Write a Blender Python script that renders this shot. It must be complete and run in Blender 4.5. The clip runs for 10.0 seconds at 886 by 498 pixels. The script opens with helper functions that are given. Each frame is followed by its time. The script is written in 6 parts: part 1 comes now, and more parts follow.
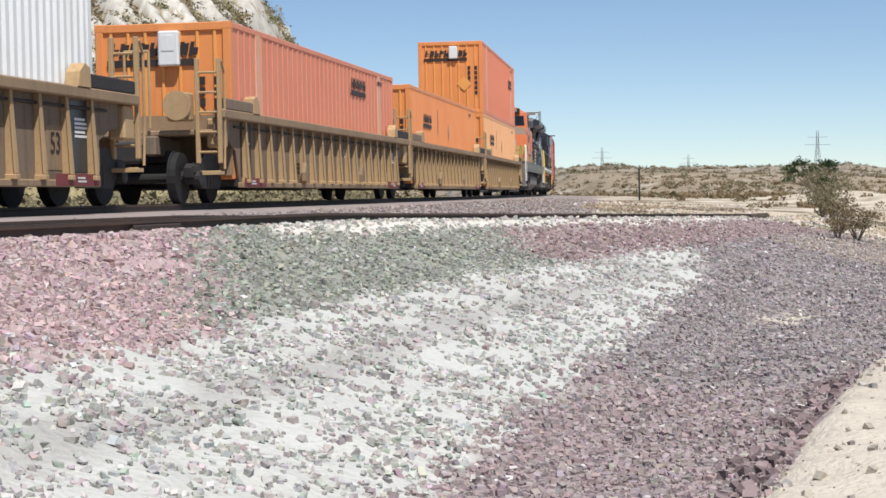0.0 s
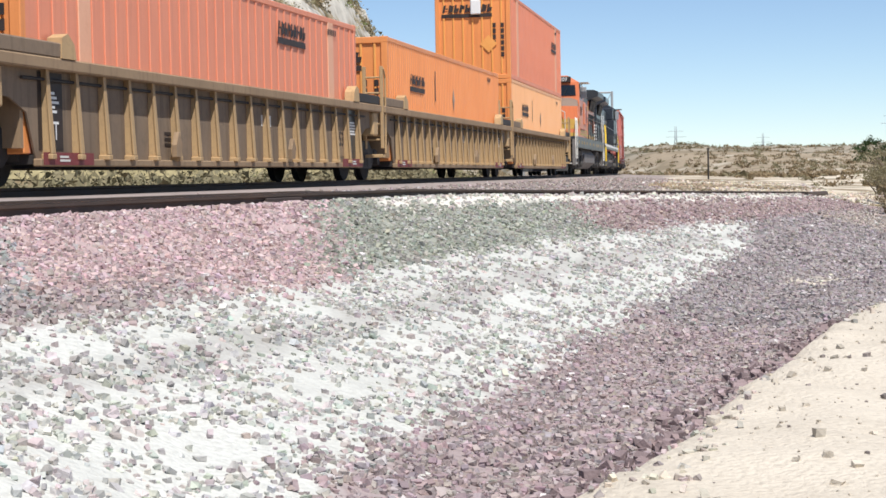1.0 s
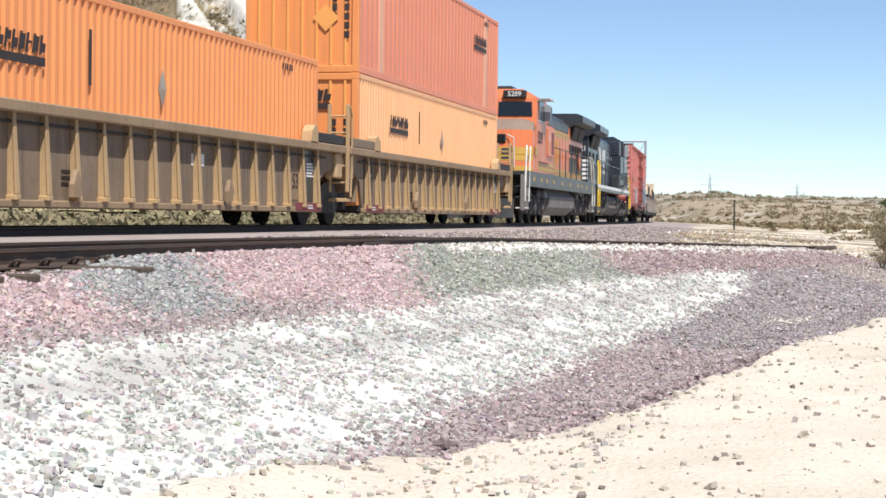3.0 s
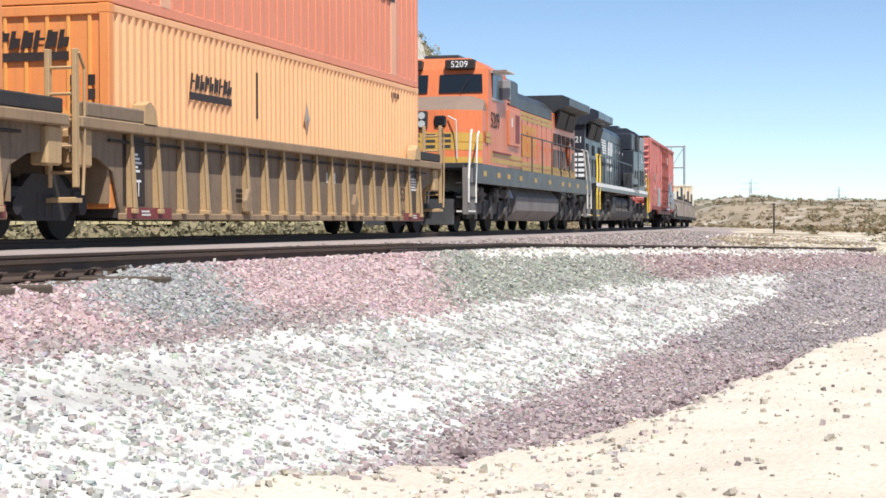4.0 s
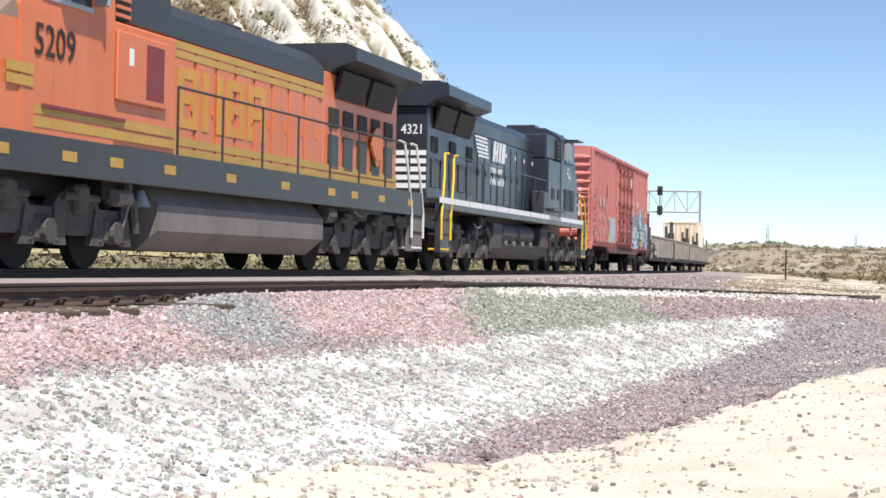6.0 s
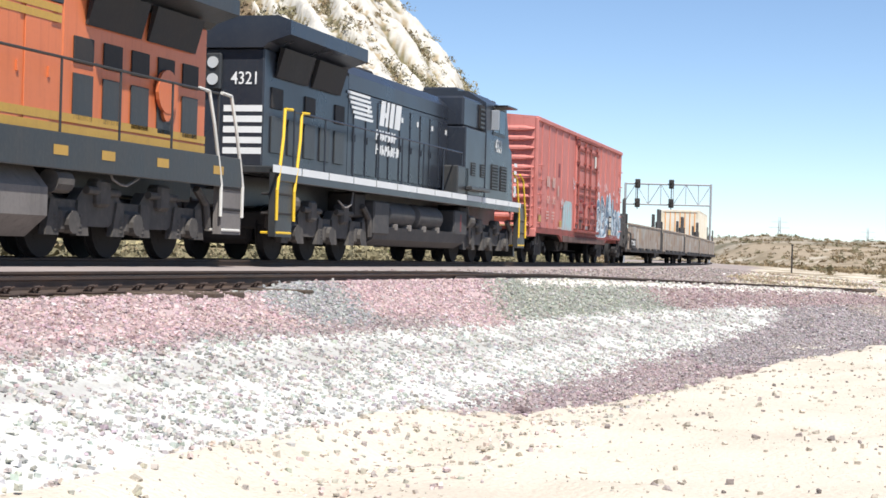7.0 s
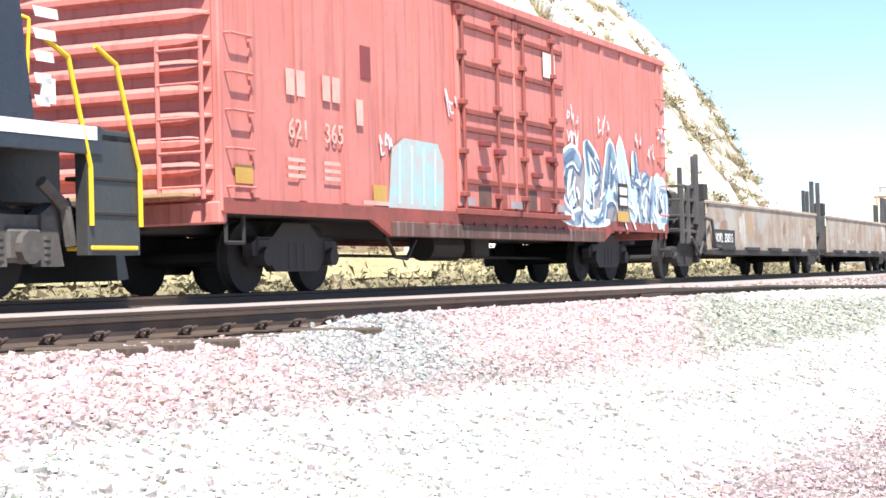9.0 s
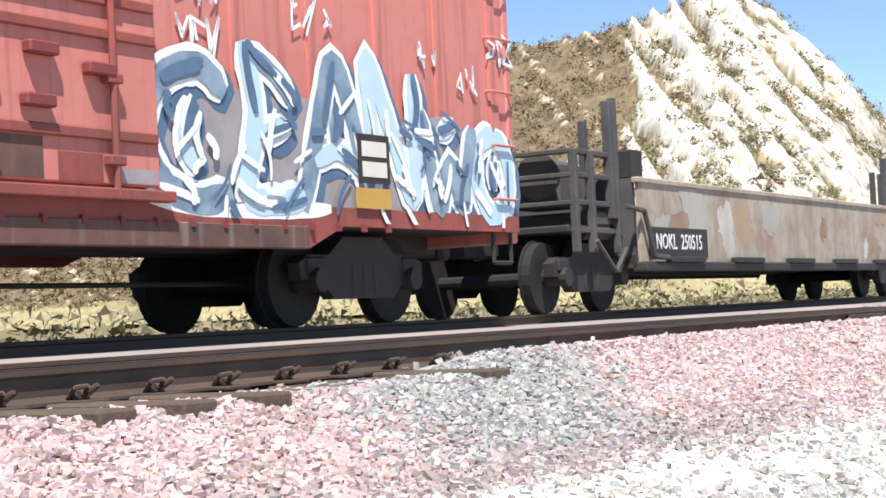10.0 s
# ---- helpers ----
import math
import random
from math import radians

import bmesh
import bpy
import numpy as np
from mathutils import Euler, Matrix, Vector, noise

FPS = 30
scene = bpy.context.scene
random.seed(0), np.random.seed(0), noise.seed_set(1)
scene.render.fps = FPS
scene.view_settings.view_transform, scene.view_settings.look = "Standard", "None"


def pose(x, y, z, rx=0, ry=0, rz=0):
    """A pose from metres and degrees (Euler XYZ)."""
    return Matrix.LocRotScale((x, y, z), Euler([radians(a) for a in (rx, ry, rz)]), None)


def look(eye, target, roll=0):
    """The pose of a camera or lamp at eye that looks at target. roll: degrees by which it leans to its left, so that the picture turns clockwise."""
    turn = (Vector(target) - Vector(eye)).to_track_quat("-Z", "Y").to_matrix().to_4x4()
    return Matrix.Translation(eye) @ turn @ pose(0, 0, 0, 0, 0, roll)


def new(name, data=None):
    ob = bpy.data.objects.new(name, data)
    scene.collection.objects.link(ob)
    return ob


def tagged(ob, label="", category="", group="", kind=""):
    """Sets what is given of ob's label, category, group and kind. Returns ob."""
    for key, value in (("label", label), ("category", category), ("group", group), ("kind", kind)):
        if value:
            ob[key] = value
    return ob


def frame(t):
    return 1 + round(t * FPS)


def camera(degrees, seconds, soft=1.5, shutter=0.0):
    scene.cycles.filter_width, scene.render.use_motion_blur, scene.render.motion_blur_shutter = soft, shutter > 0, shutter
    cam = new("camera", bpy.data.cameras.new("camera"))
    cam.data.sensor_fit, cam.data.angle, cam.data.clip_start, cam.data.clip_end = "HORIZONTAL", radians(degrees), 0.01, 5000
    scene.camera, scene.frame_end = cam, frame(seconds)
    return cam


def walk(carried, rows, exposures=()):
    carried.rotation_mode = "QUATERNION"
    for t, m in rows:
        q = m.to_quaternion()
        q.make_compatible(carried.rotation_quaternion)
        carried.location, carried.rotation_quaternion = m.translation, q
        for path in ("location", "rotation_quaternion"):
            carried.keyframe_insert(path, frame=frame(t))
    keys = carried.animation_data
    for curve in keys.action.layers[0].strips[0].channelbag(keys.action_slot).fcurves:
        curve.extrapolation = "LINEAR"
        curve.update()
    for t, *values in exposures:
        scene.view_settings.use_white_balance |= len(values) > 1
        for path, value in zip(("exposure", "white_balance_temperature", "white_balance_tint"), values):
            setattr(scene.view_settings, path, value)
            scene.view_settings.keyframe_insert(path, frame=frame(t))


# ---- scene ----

# ---------------------------------------------------------------- camera
LENS = 28.83
cam = camera(LENS, 10.0, soft=1.6)
PATH = [  # seconds, x, y, z, yaw, pitch, lean
    (0.0, 1.05, 4.00, 0.060, -11.35, -1.78, -1.05),
    (0.5, -0.07, -1.45, 0.060, -8.32, -2.07, 0.02),
    (1.0, 0.40, 0.93, 0.050, -8.92, -2.42, -1.09),
    (1.5, 0.30, 0.69, 0.050, -8.59, -1.37, -1.18),
    (2.0, 0.34, 0.68, 0.050, -8.17, -1.91, -1.08),
    (2.5, 0.51, 1.74, 0.050, -7.86, -1.71, -1.36),
    (3.0, -0.76, -4.38, 0.217, -7.88, -1.09, 0.66),
    (4.5, -0.48, -4.06, 0.164, -5.92, -0.39, -0.45),
    (5.0, -0.87, -6.13, 0.201, -5.75, 0.33, 0.35),
    (5.5, -0.67, -5.04, 0.173, -5.98, 0.47, 0.80),
    (7.0, -1.70, -10.16, 0.244, -5.61, 0.12, 1.66),
    (7.5, -0.14, -2.30, 0.087, -3.76, -0.34, -0.05),
    (8.0, -1.13, -7.11, 0.256, -3.73, 0.00, 0.72),
    (8.5, -0.11, -3.74, 0.130, 2.06, 1.06, -0.91),
    (9.0, -0.05, -2.54, 0.100, 2.72, 1.02, -1.55),
    (9.5, 0.11, 1.67, 0.050, 1.26, 0.68, -1.85),
    (10.0, -0.19, 1.41, 0.050, 7.99, 2.19, -2.80),
]


def aim(x, y, z, yaw, pitch, lean):
    a, b = radians(yaw), radians(pitch)
    way = Vector((-math.sin(a) * math.cos(b), math.cos(a) * math.cos(b), math.sin(b)))
    return look((x, y, z), Vector((x, y, z)) + way, lean)


walk(cam, [(r[0], aim(*r[1:])) for r in PATH],
     exposures=[(0, 0.05), (1.0, 0.22), (2.0, 0.3), (3.0, 0.4), (5.0, 0.45), (7.0, 0.5), (8.0, 0.6), (8.5, 0.95), (9.0, 1.3), (9.5, 0.95), (10.0, 0.82)])

# ---------------------------------------------------------------- sky and sun
SUN_FROM = Vector((0.16, -0.62, 1.12)).normalized()
world = bpy.data.worlds.new("sky")
scene.world = world
world.use_nodes = True
nt = world.node_tree
sky = nt.nodes.new("ShaderNodeTexSky")
sky.sky_type, sky.sun_disc = "NISHITA", False
sky.sun_elevation = math.asin(SUN_FROM.z)
sky.sun_rotation = math.atan2(SUN_FROM.x, SUN_FROM.y)
sky.altitude, sky.air_density, sky.dust_density, sky.ozone_density = 1100, 0.75, 0.0, 2.5
nt.links.new(sky.outputs[0], nt.nodes["Background"].inputs[0])
nt.nodes["Background"].inputs[1].default_value = 0.105
sun = new("sun", bpy.data.lights.new("sun", "SUN"))
sun.data.energy, sun.data.angle, sun.data.color = 4.8, radians(0.55), (1.0, 0.965, 0.915)
sun.matrix_world = look(SUN_FROM * 50, (0, 0, 0))

# ---------------------------------------------------------------- the railway's line
# w runs along the far track, n from it towards the near side
PSI, K1, K2 = 0.36443, 0.0010881, -4.8616e-06
STEP = 0.25
WS = np.arange(-150, 420, STEP)


def _curve(w):
    w = np.clip(w, -60, 90)
    return K1 + K2 * w


_th = np.zeros(len(WS))
_i0 = int(np.argmin(abs(WS)))
_k = np.array([_curve(w) for w in WS])
_acc = np.concatenate([[0], np.cumsum((_k[1:] + _k[:-1]) / 2 * STEP)])
_th = PSI - (_acc - _acc[_i0])
_sx = np.concatenate([[0], np.cumsum((np.sin(_th[1:]) + np.sin(_th[:-1])) / 2 * STEP)])
_sy = np.concatenate([[0], np.cumsum((np.cos(_th[1:]) + np.cos(_th[:-1])) / 2 * STEP)])
LX, LY = 2.1063 + _sx - _sx[_i0], 35.7300 + _sy - _sy[_i0]


def line(w, n=0.0):
    """Place and heading of the line at w, n metres to its near side."""
    x, y, a = np.interp(w, WS, LX), np.interp(w, WS, LY), np.interp(w, WS, _th)
    return x + n * np.cos(a), y - n * np.sin(a), a


def line_pose(w, n=0.0, z=0.0):
    x, y, a = line(w, n)
    return pose(float(x), float(y), z, 0, 0, 90 - math.degrees(float(a)))


def to_line(x, y):
    """w and n of places in the plan."""
    x, y = np.asarray(x, float).ravel(), np.asarray(y, float).ravel()
    w, n = np.zeros(len(x)), np.zeros(len(x))
    lx, ly, lw, la = LX[::8], LY[::8], WS[::8], _th[::8]
    for a in range(0, len(x), 20000):
        dx, dy = x[a:a + 20000, None] - lx, y[a:a + 20000, None] - ly
        i = np.argmin(dx * dx + dy * dy, 1)
        j = np.arange(len(i))
        ex, ey, h = dx[j, i], dy[j, i], la[i]
        n[a:a + 20000] = ex * np.cos(h) - ey * np.sin(h)
        w[a:a + 20000] = lw[i] + np.clip(ex * np.sin(h) + ey * np.cos(h), -3, 3)
    return w, n


NEAR = 4.4      # the near track's middle, before it leaves the line
END = 16.0      # where the near track ends
_dg = np.interp(WS, [-60, -24, -20, -15.6, -10, -6, 0, 6, 15, 30, 60, 100, 420], [0, 0, 0.08, 0.4, 1.15, 1.85, 2.9, 3.95, 5.6, 8.5, 15, 25, 60])
for _ in range(2):
    _dg = np.convolve(np.pad(_dg, 8, mode="edge"), np.ones(17) / 17, mode="valid")


def leave(w):
    """How far the near track has left its first distance from the line."""
    return np.interp(w, WS, _dg)


def fall(w):
    """How far the near track has sunk below the line."""
    return np.interp(w, [-12, 16, 60], [0, -0.47, -0.8])


def near_pose(w, n=0.0, z=0.0):
    a, c = line(w - .5, n + leave(w - .5)), line(w + .5, n + leave(w + .5))
    return pose(float(a[0] + c[0]) / 2, float(a[1] + c[1]) / 2, z - 0.24 + float(fall(w)), 0, 0, math.degrees(math.atan2(float(c[1] - a[1]), float(c[0] - a[0]))))


rng = np.random.default_rng(7)


def wave(x, y, scale, seed=0):
    """Smooth noise in the plan, about -1 to 1."""
    r = np.random.default_rng(100 + seed)
    out = np.zeros(np.shape(x))
    for _ in range(9):
        a, p = r.uniform(0, 6.283, 2)
        f = r.uniform(0.5, 1.7) * 6.283 / scale
        out = out + np.sin(f * (np.cos(a) * x + np.sin(a) * y) + p)
    return out / 4.2


# ---------------------------------------------------------------- materials
def rgb(c):
    return (*c, 1.0)


def material(name, base, second=None, rough=0.7, metal=0.0, grain=18.0, patch=1.3, amount=0.35, bump=0.15,
             streak=0.0, streak_colour=(0.12, 0.06, 0.03), spec=0.4, attr="", coords="Object"):
    """A weathered surface: base colour, patches and grain of a second colour, upright streaks, fine relief."""
    m = bpy.data.materials.new(name)
    m.use_nodes = True
    t = m.node_tree
    N, Lk = t.nodes, t.links
    bsdf = N["Principled BSDF"]
    tc = N.new("ShaderNodeTexCoord")
    second = second or tuple(c * 0.55 for c in base)

    def noise_node(scale, detail=4.0, stretch=None):
        n = N.new("ShaderNodeTexNoise")
        n.inputs["Scale"].default_value, n.inputs["Detail"].default_value = scale, detail
        if stretch:
            mp = N.new("ShaderNodeMapping")
            mp.inputs["Scale"].default_value = stretch
            Lk.new(tc.outputs[coords], mp.inputs[0])
            Lk.new(mp.outputs[0], n.inputs["Vector"])
        else:
            Lk.new(tc.outputs[coords], n.inputs["Vector"])
        return n

    def ramp(sock, lo, hi, top):
        r = N.new("ShaderNodeMapRange")
        r.inputs["From Min"].default_value, r.inputs["From Max"].default_value = lo, hi
        r.inputs["To Max"].default_value = top
        Lk.new(sock, r.inputs["Value"])
        return r.outputs[0]

    def mix(fac, a, b, blend="MIX"):
        x = N.new("ShaderNodeMix")
        x.data_type, x.blend_type = "RGBA", blend
        for sock, v in ((x.inputs[0], fac), (x.inputs[6], a), (x.inputs[7], b)):
            if isinstance(v, (int, float)):
                sock.default_value = v
            elif isinstance(v, tuple):
                sock.default_value = rgb(v)
            else:
                Lk.new(v, sock)
        return x.outputs[2]

    n1, n2 = noise_node(patch, 5.0), noise_node(grain, 3.0)
    first = base
    if attr:
        at = N.new("ShaderNodeAttribute")
        at.attribute_name = attr
        first = at.outputs["Color"]
        col = mix(ramp(n1.outputs[0], 0.42, 0.7, amount), first, mix(1.0, first, (0.62, 0.6, 0.58), "MULTIPLY"))
        col = mix(ramp(n2.outputs[0], 0.45, 0.75, amount), col, mix(1.0, col, (0.6, 0.58, 0.57), "MULTIPLY"))
    else:
        col = mix(ramp(n1.outputs[0], 0.42, 0.72, amount), first, second)
        col = mix(ramp(n2.outputs[0], 0.5, 0.8, amount * 0.8), col, second)
    if streak:
        s = noise_node(1.0, 4.0, (9.0, 9.0, 0.55))
        col = mix(ramp(s.outputs[0], 0.52, 0.72, streak), col, streak_colour)
    Lk.new(col, bsdf.inputs["Base Color"])
    rr = N.new("ShaderNodeMapRange")
    rr.inputs["To Min"].default_value, rr.inputs["To Max"].default_value = max(0.03, rough - 0.12), min(1.0, rough + 0.12)
    Lk.new(n1.outputs[0], rr.inputs["Value"])
    Lk.new(rr.outputs[0], bsdf.inputs["Roughness"])
    bsdf.inputs["Metallic"].default_value = metal
    bsdf.inputs["Specular IOR Level"].default_value = spec
    if bump:
        b = N.new("ShaderNodeBump")
        b.inputs["Strength"].default_value, b.inputs["Distance"].default_value = bump, 0.02
        Lk.new(n2.outputs[0], b.inputs["Height"])
        Lk.new(b.outputs[0], bsdf.inputs["Normal"])
    return m


M = {}
M["ground"] = material("ground_cover", (0.5, 0.45, 0.36), attr="cover", rough=0.95, grain=26, patch=0.6, amount=0.34, bump=1.0, spec=0.1)
M["stone"] = material("broken_stone", (0.4, 0.35, 0.35), attr="cover", rough=0.9, grain=60, patch=9, amount=0.3, bump=0.3, spec=0.2)
M["rail"] = material("rail_steel", (0.075, 0.055, 0.045), (0.13, 0.08, 0.05), rough=0.7, grain=30, amount=0.5, metal=0.2)
M["rail_top"] = material("rail_running_face", (0.35, 0.33, 0.31), (0.2, 0.17, 0.14), rough=0.35, metal=0.8, grain=40, bump=0.05)
M["tie"] = material("old_tie_wood", (0.10, 0.075, 0.055), (0.055, 0.04, 0.03), rough=0.95, grain=25, patch=2, amount=0.6, bump=0.5)
M["clipsteel"] = material("fastening_steel", (0.06, 0.045, 0.04), (0.12, 0.07, 0.045), rough=0.75, metal=0.2)
M["orange"] = material("faded_orange_paint", (0.80, 0.30, 0.105), (0.72, 0.25, 0.09), rough=0.5, grain=14, patch=0.9, amount=0.4, bump=0.04, streak=0.18, streak_colour=(0.35, 0.13, 0.07))
M["orange_end"] = material("orange_end_paint", (0.80, 0.30, 0.095), (0.72, 0.24, 0.08), rough=0.5, grain=14, patch=0.9, amount=0.4, bump=0.04, streak=0.2, streak_colour=(0.4, 0.14, 0.05))
M["salmon"] = material("sunbleached_red_orange_paint", (0.76, 0.285, 0.17), (0.69, 0.24, 0.145), rough=0.55, grain=14, patch=0.8, amount=0.45, bump=0.04, streak=0.2, streak_colour=(0.42, 0.15, 0.1))
M["peach"] = material("pale_orange_paint", (0.86, 0.46, 0.225), (0.80, 0.40, 0.19), rough=0.5, grain=14, patch=0.8, amount=0.35, bump=0.04, streak=0.15, streak_colour=(0.5, 0.2, 0.1))
M["white"] = material("white_container_paint", (0.78, 0.79, 0.78), (0.66, 0.66, 0.63), rough=0.5, amount=0.4, bump=0.04, streak=0.2, streak_colour=(0.4, 0.38, 0.34))
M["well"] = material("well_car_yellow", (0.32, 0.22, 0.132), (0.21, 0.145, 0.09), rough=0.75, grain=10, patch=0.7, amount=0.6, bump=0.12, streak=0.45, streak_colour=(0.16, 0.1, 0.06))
# worn yellow, lighter than the car's own: sunlight on the ribs put into the colour
M["wellbright"] = material("worn_lit_yellow_paint", (0.49, 0.33, 0.17), (0.31, 0.21, 0.12), rough=0.65, grain=14, patch=1.2, amount=0.5, streak=0.3, streak_colour=(0.2, 0.12, 0.06))
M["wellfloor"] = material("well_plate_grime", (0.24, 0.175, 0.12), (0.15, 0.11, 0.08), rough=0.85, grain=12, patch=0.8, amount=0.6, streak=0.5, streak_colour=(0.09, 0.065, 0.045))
M["dark"] = material("grimy_black_steel", (0.028, 0.026, 0.026), (0.06, 0.048, 0.04), rough=0.7, grain=12, amount=0.5)
M["under"] = material("dusty_running_gear", (0.06, 0.058, 0.058), (0.12, 0.108, 0.098), rough=0.7, grain=9, patch=1.5, amount=0.6)
M["boxred"] = material("boxcar_red_paint", (0.57, 0.205, 0.175), (0.47, 0.155, 0.13), rough=0.65, grain=9, patch=0.9, amount=0.6, bump=0.06, streak=0.5, streak_colour=(0.27, 0.075, 0.06))
M["boxgrime"] = material("boxcar_grimy_ironwork", (0.30, 0.075, 0.06), (0.15, 0.06, 0.05), rough=0.75, grain=10, patch=1.5, amount=0.7, streak=0.4, streak_colour=(0.1, 0.05, 0.04))
# near-black puts the shade behind the side frames into the wheels' colour
M["wheelblack"] = material("wheel_shade_black", (0.016, 0.015, 0.015), (0.03, 0.027, 0.024), rough=0.8, amount=0.4)
M["bnorange"] = material("engine_orange_paint", (0.66, 0.185, 0.07), (0.54, 0.15, 0.065), rough=0.38, grain=12, patch=0.8, amount=0.4, bump=0.04, streak=0.2, streak_colour=(0.28, 0.07, 0.03))
M["bnyellow"] = material("engine_yellow_paint", (0.52, 0.31, 0.06), (0.36, 0.21, 0.06), rough=0.45, amount=0.4, streak=0.2, streak_colour=(0.3, 0.17, 0.05))
M["engdark"] = material("engine_dark_paint", (0.036, 0.04, 0.043), (0.075, 0.068, 0.06), rough=0.38, grain=14, amount=0.45, streak=0.25, streak_colour=(0.075, 0.06, 0.05))
M["nsblack"] = material("engine_black_paint", (0.026, 0.031, 0.042), (0.055, 0.056, 0.06), rough=0.3, grain=10, patch=0.8, amount=0.45, bump=0.04, streak=0.2, streak_colour=(0.06, 0.055, 0.05))
M["tank"] = material("fuel_tank_grime", (0.21, 0.19, 0.175), (0.13, 0.118, 0.11), rough=0.75, amount=0.5, streak=0.3, streak_colour=(0.05, 0.045, 0.04))
M["gear"] = material("dusty_engine_running_gear", (0.075, 0.068, 0.062), (0.15, 0.132, 0.115), rough=0.8, grain=9, patch=1.8, amount=0.65, streak=0.2, streak_colour=(0.04, 0.035, 0.03))
M["antiglare"] = material("anti_glare_paint", (0.23, 0.165, 0.125), (0.15, 0.11, 0.09), rough=0.85, amount=0.5)
M["whitepaint"] = material("white_lettering", (0.8, 0.8, 0.78), (0.6, 0.6, 0.57), rough=0.55, amount=0.3, bump=0.0)
M["blackpaint"] = material("black_lettering", (0.03, 0.022, 0.02), (0.07, 0.05, 0.04), rough=0.6, amount=0.4, bump=0.0)
M["safety"] = material("safety_yellow", (0.8, 0.52, 0.03), (0.6, 0.4, 0.06), rough=0.45, amount=0.3)
M["spine"] = material("weathered_grey_side", (0.40, 0.35, 0.29), (0.26, 0.17, 0.12), rough=0.8, grain=5, patch=1.4, amount=0.8, streak=0.4, streak_colour=(0.2, 0.11, 0.08))
M["gantry"] = material("galvanised_steel", (0.42, 0.44, 0.46), (0.3, 0.31, 0.33), rough=0.5, metal=0.5)


# ---------------------------------------------------------------- mesh tools
class Geo:
    """Collects vertices and faces; one mesh a part."""

    def __init__(self):
        self.v, self.f = [], []

    def add(self, verts, faces):
        o = len(self.v)
        self.v += [tuple(p) for p in verts]
        self.f += [tuple(i + o for i in q) for q in faces]
        return self

    def box(self, x0, x1, y0, y1, z0, z1, b=0.0):
        """A block with chamfered edges."""
        if x1 < x0:
            x0, x1 = x1, x0
        if y1 < y0:
            y0, y1 = y1, y0
        if z1 < z0:
            z0, z1 = z1, z0
        if b <= 0:
            vs = [(x, y, z) for x in (x0, x1) for y in (y0, y1) for z in (z0, z1)]
            return self.add(vs, [(0, 1, 3, 2), (4, 6, 7, 5), (0, 4, 5, 1), (2, 3, 7, 6), (0, 2, 6, 4), (1, 5, 7, 3)])
        b = min(b, (x1 - x0) * 0.45, (y1 - y0) * 0.45, (z1 - z0) * 0.45)
        bm = bmesh.new()
        bmesh.ops.create_cube(bm, size=1.0)
        for q in bm.verts:
            q.co = Vector(((x0 + x1) / 2 + q.co.x * (x1 - x0), (y0 + y1) / 2 + q.co.y * (y1 - y0), (z0 + z1) / 2 + q.co.z * (z1 - z0)))
        bmesh.ops.bevel(bm, geom=bm.edges[:], offset=b, segments=1, affect="EDGES")
        return self.take(bm)

    def take(self, bm):
        bm.verts.index_update()
        self.add([q.co[:] for q in bm.verts], [[q.index for q in f.verts] for f in bm.faces])
        bm.free()
        return self

    def tube(self, a, b, r, r2=None, n=10, caps=True):
        a, b = Vector(a), Vector(b)
        r2 = r if r2 is None else r2
        d = (b - a).normalized()
        u = d.orthogonal().normalized()
        w = d.cross(u)
        vs = []
        for p, q in ((a, r), (b, r2)):
            for i in range(n):
                g = 6.28318 * i / n
                vs.append(p + (u * math.cos(g) + w * math.sin(g)) * q)
        fs = [(i, (i + 1) % n, n + (i + 1) % n, n + i) for i in range(n)]
        if caps:
            fs += [tuple(range(n - 1, -1, -1)), tuple(range(n, 2 * n))]
        return self.add(vs, fs)

    def pipe(self, pts, r, n=7):
        for a, b in zip(pts[:-1], pts[1:]):
            self.tube(a, b, r, n=n)
        return self

    def prism(self, outline, y0, y1):
        """An outline in x and z, pushed through from y0 to y1."""
        k = len(outline)
        vs = [(x, y0, z) for x, z in outline] + [(x, y1, z) for x, z in outline]
        fs = [(i, (i + 1) % k, k + (i + 1) % k, k + i) for i in range(k)] + [tuple(range(k - 1, -1, -1)), tuple(range(k, 2 * k))]
        return self.add(vs, fs)

    def prism_x(self, outline, x0, x1):
        """An outline in y and z, pushed through from x0 to x1."""
        k = len(outline)
        vs = [(x0, y, z) for y, z in outline] + [(x1, y, z) for y, z in outline]
        fs = [(i, (i + 1) % k, k + (i + 1) % k, k + i) for i in range(k)] + [tuple(range(k - 1, -1, -1)), tuple(range(k, 2 * k))]
        return self.add(vs, fs)

    def mesh(self, name, mat):
        me = bpy.data.meshes.new(name)
        me.from_pydata(self.v, [], self.f)
        me.materials.append(mat if not isinstance(mat, str) else M[mat])
        bm = bmesh.new()
        bm.from_mesh(me)
        bmesh.ops.recalc_face_normals(bm, faces=bm.faces[:])
        bm.to_mesh(me)
        bm.free()
        return me


def part(name, geo, mat, parent=None, label="", smooth=False):
    me = geo.mesh(name, mat)
    if smooth:
        me.polygons.foreach_set("use_smooth", [True] * len(me.polygons))
        me.set_sharp_from_angle(angle=radians(38))
    ob = new(name, me)
    if parent:
        ob.parent = parent
    if label:
        ob["label"] = label
    return ob


def thing(name, label, category, group="", kind=""):
    return tagged(new(name), label, category, group, kind)


def coloured(me, cols):
    at = me.color_attributes.new("cover", "FLOAT_COLOR", "POINT")
    at.data.foreach_set("color", np.hstack([cols, np.ones((len(cols), 1))]).astype(np.float32).ravel())


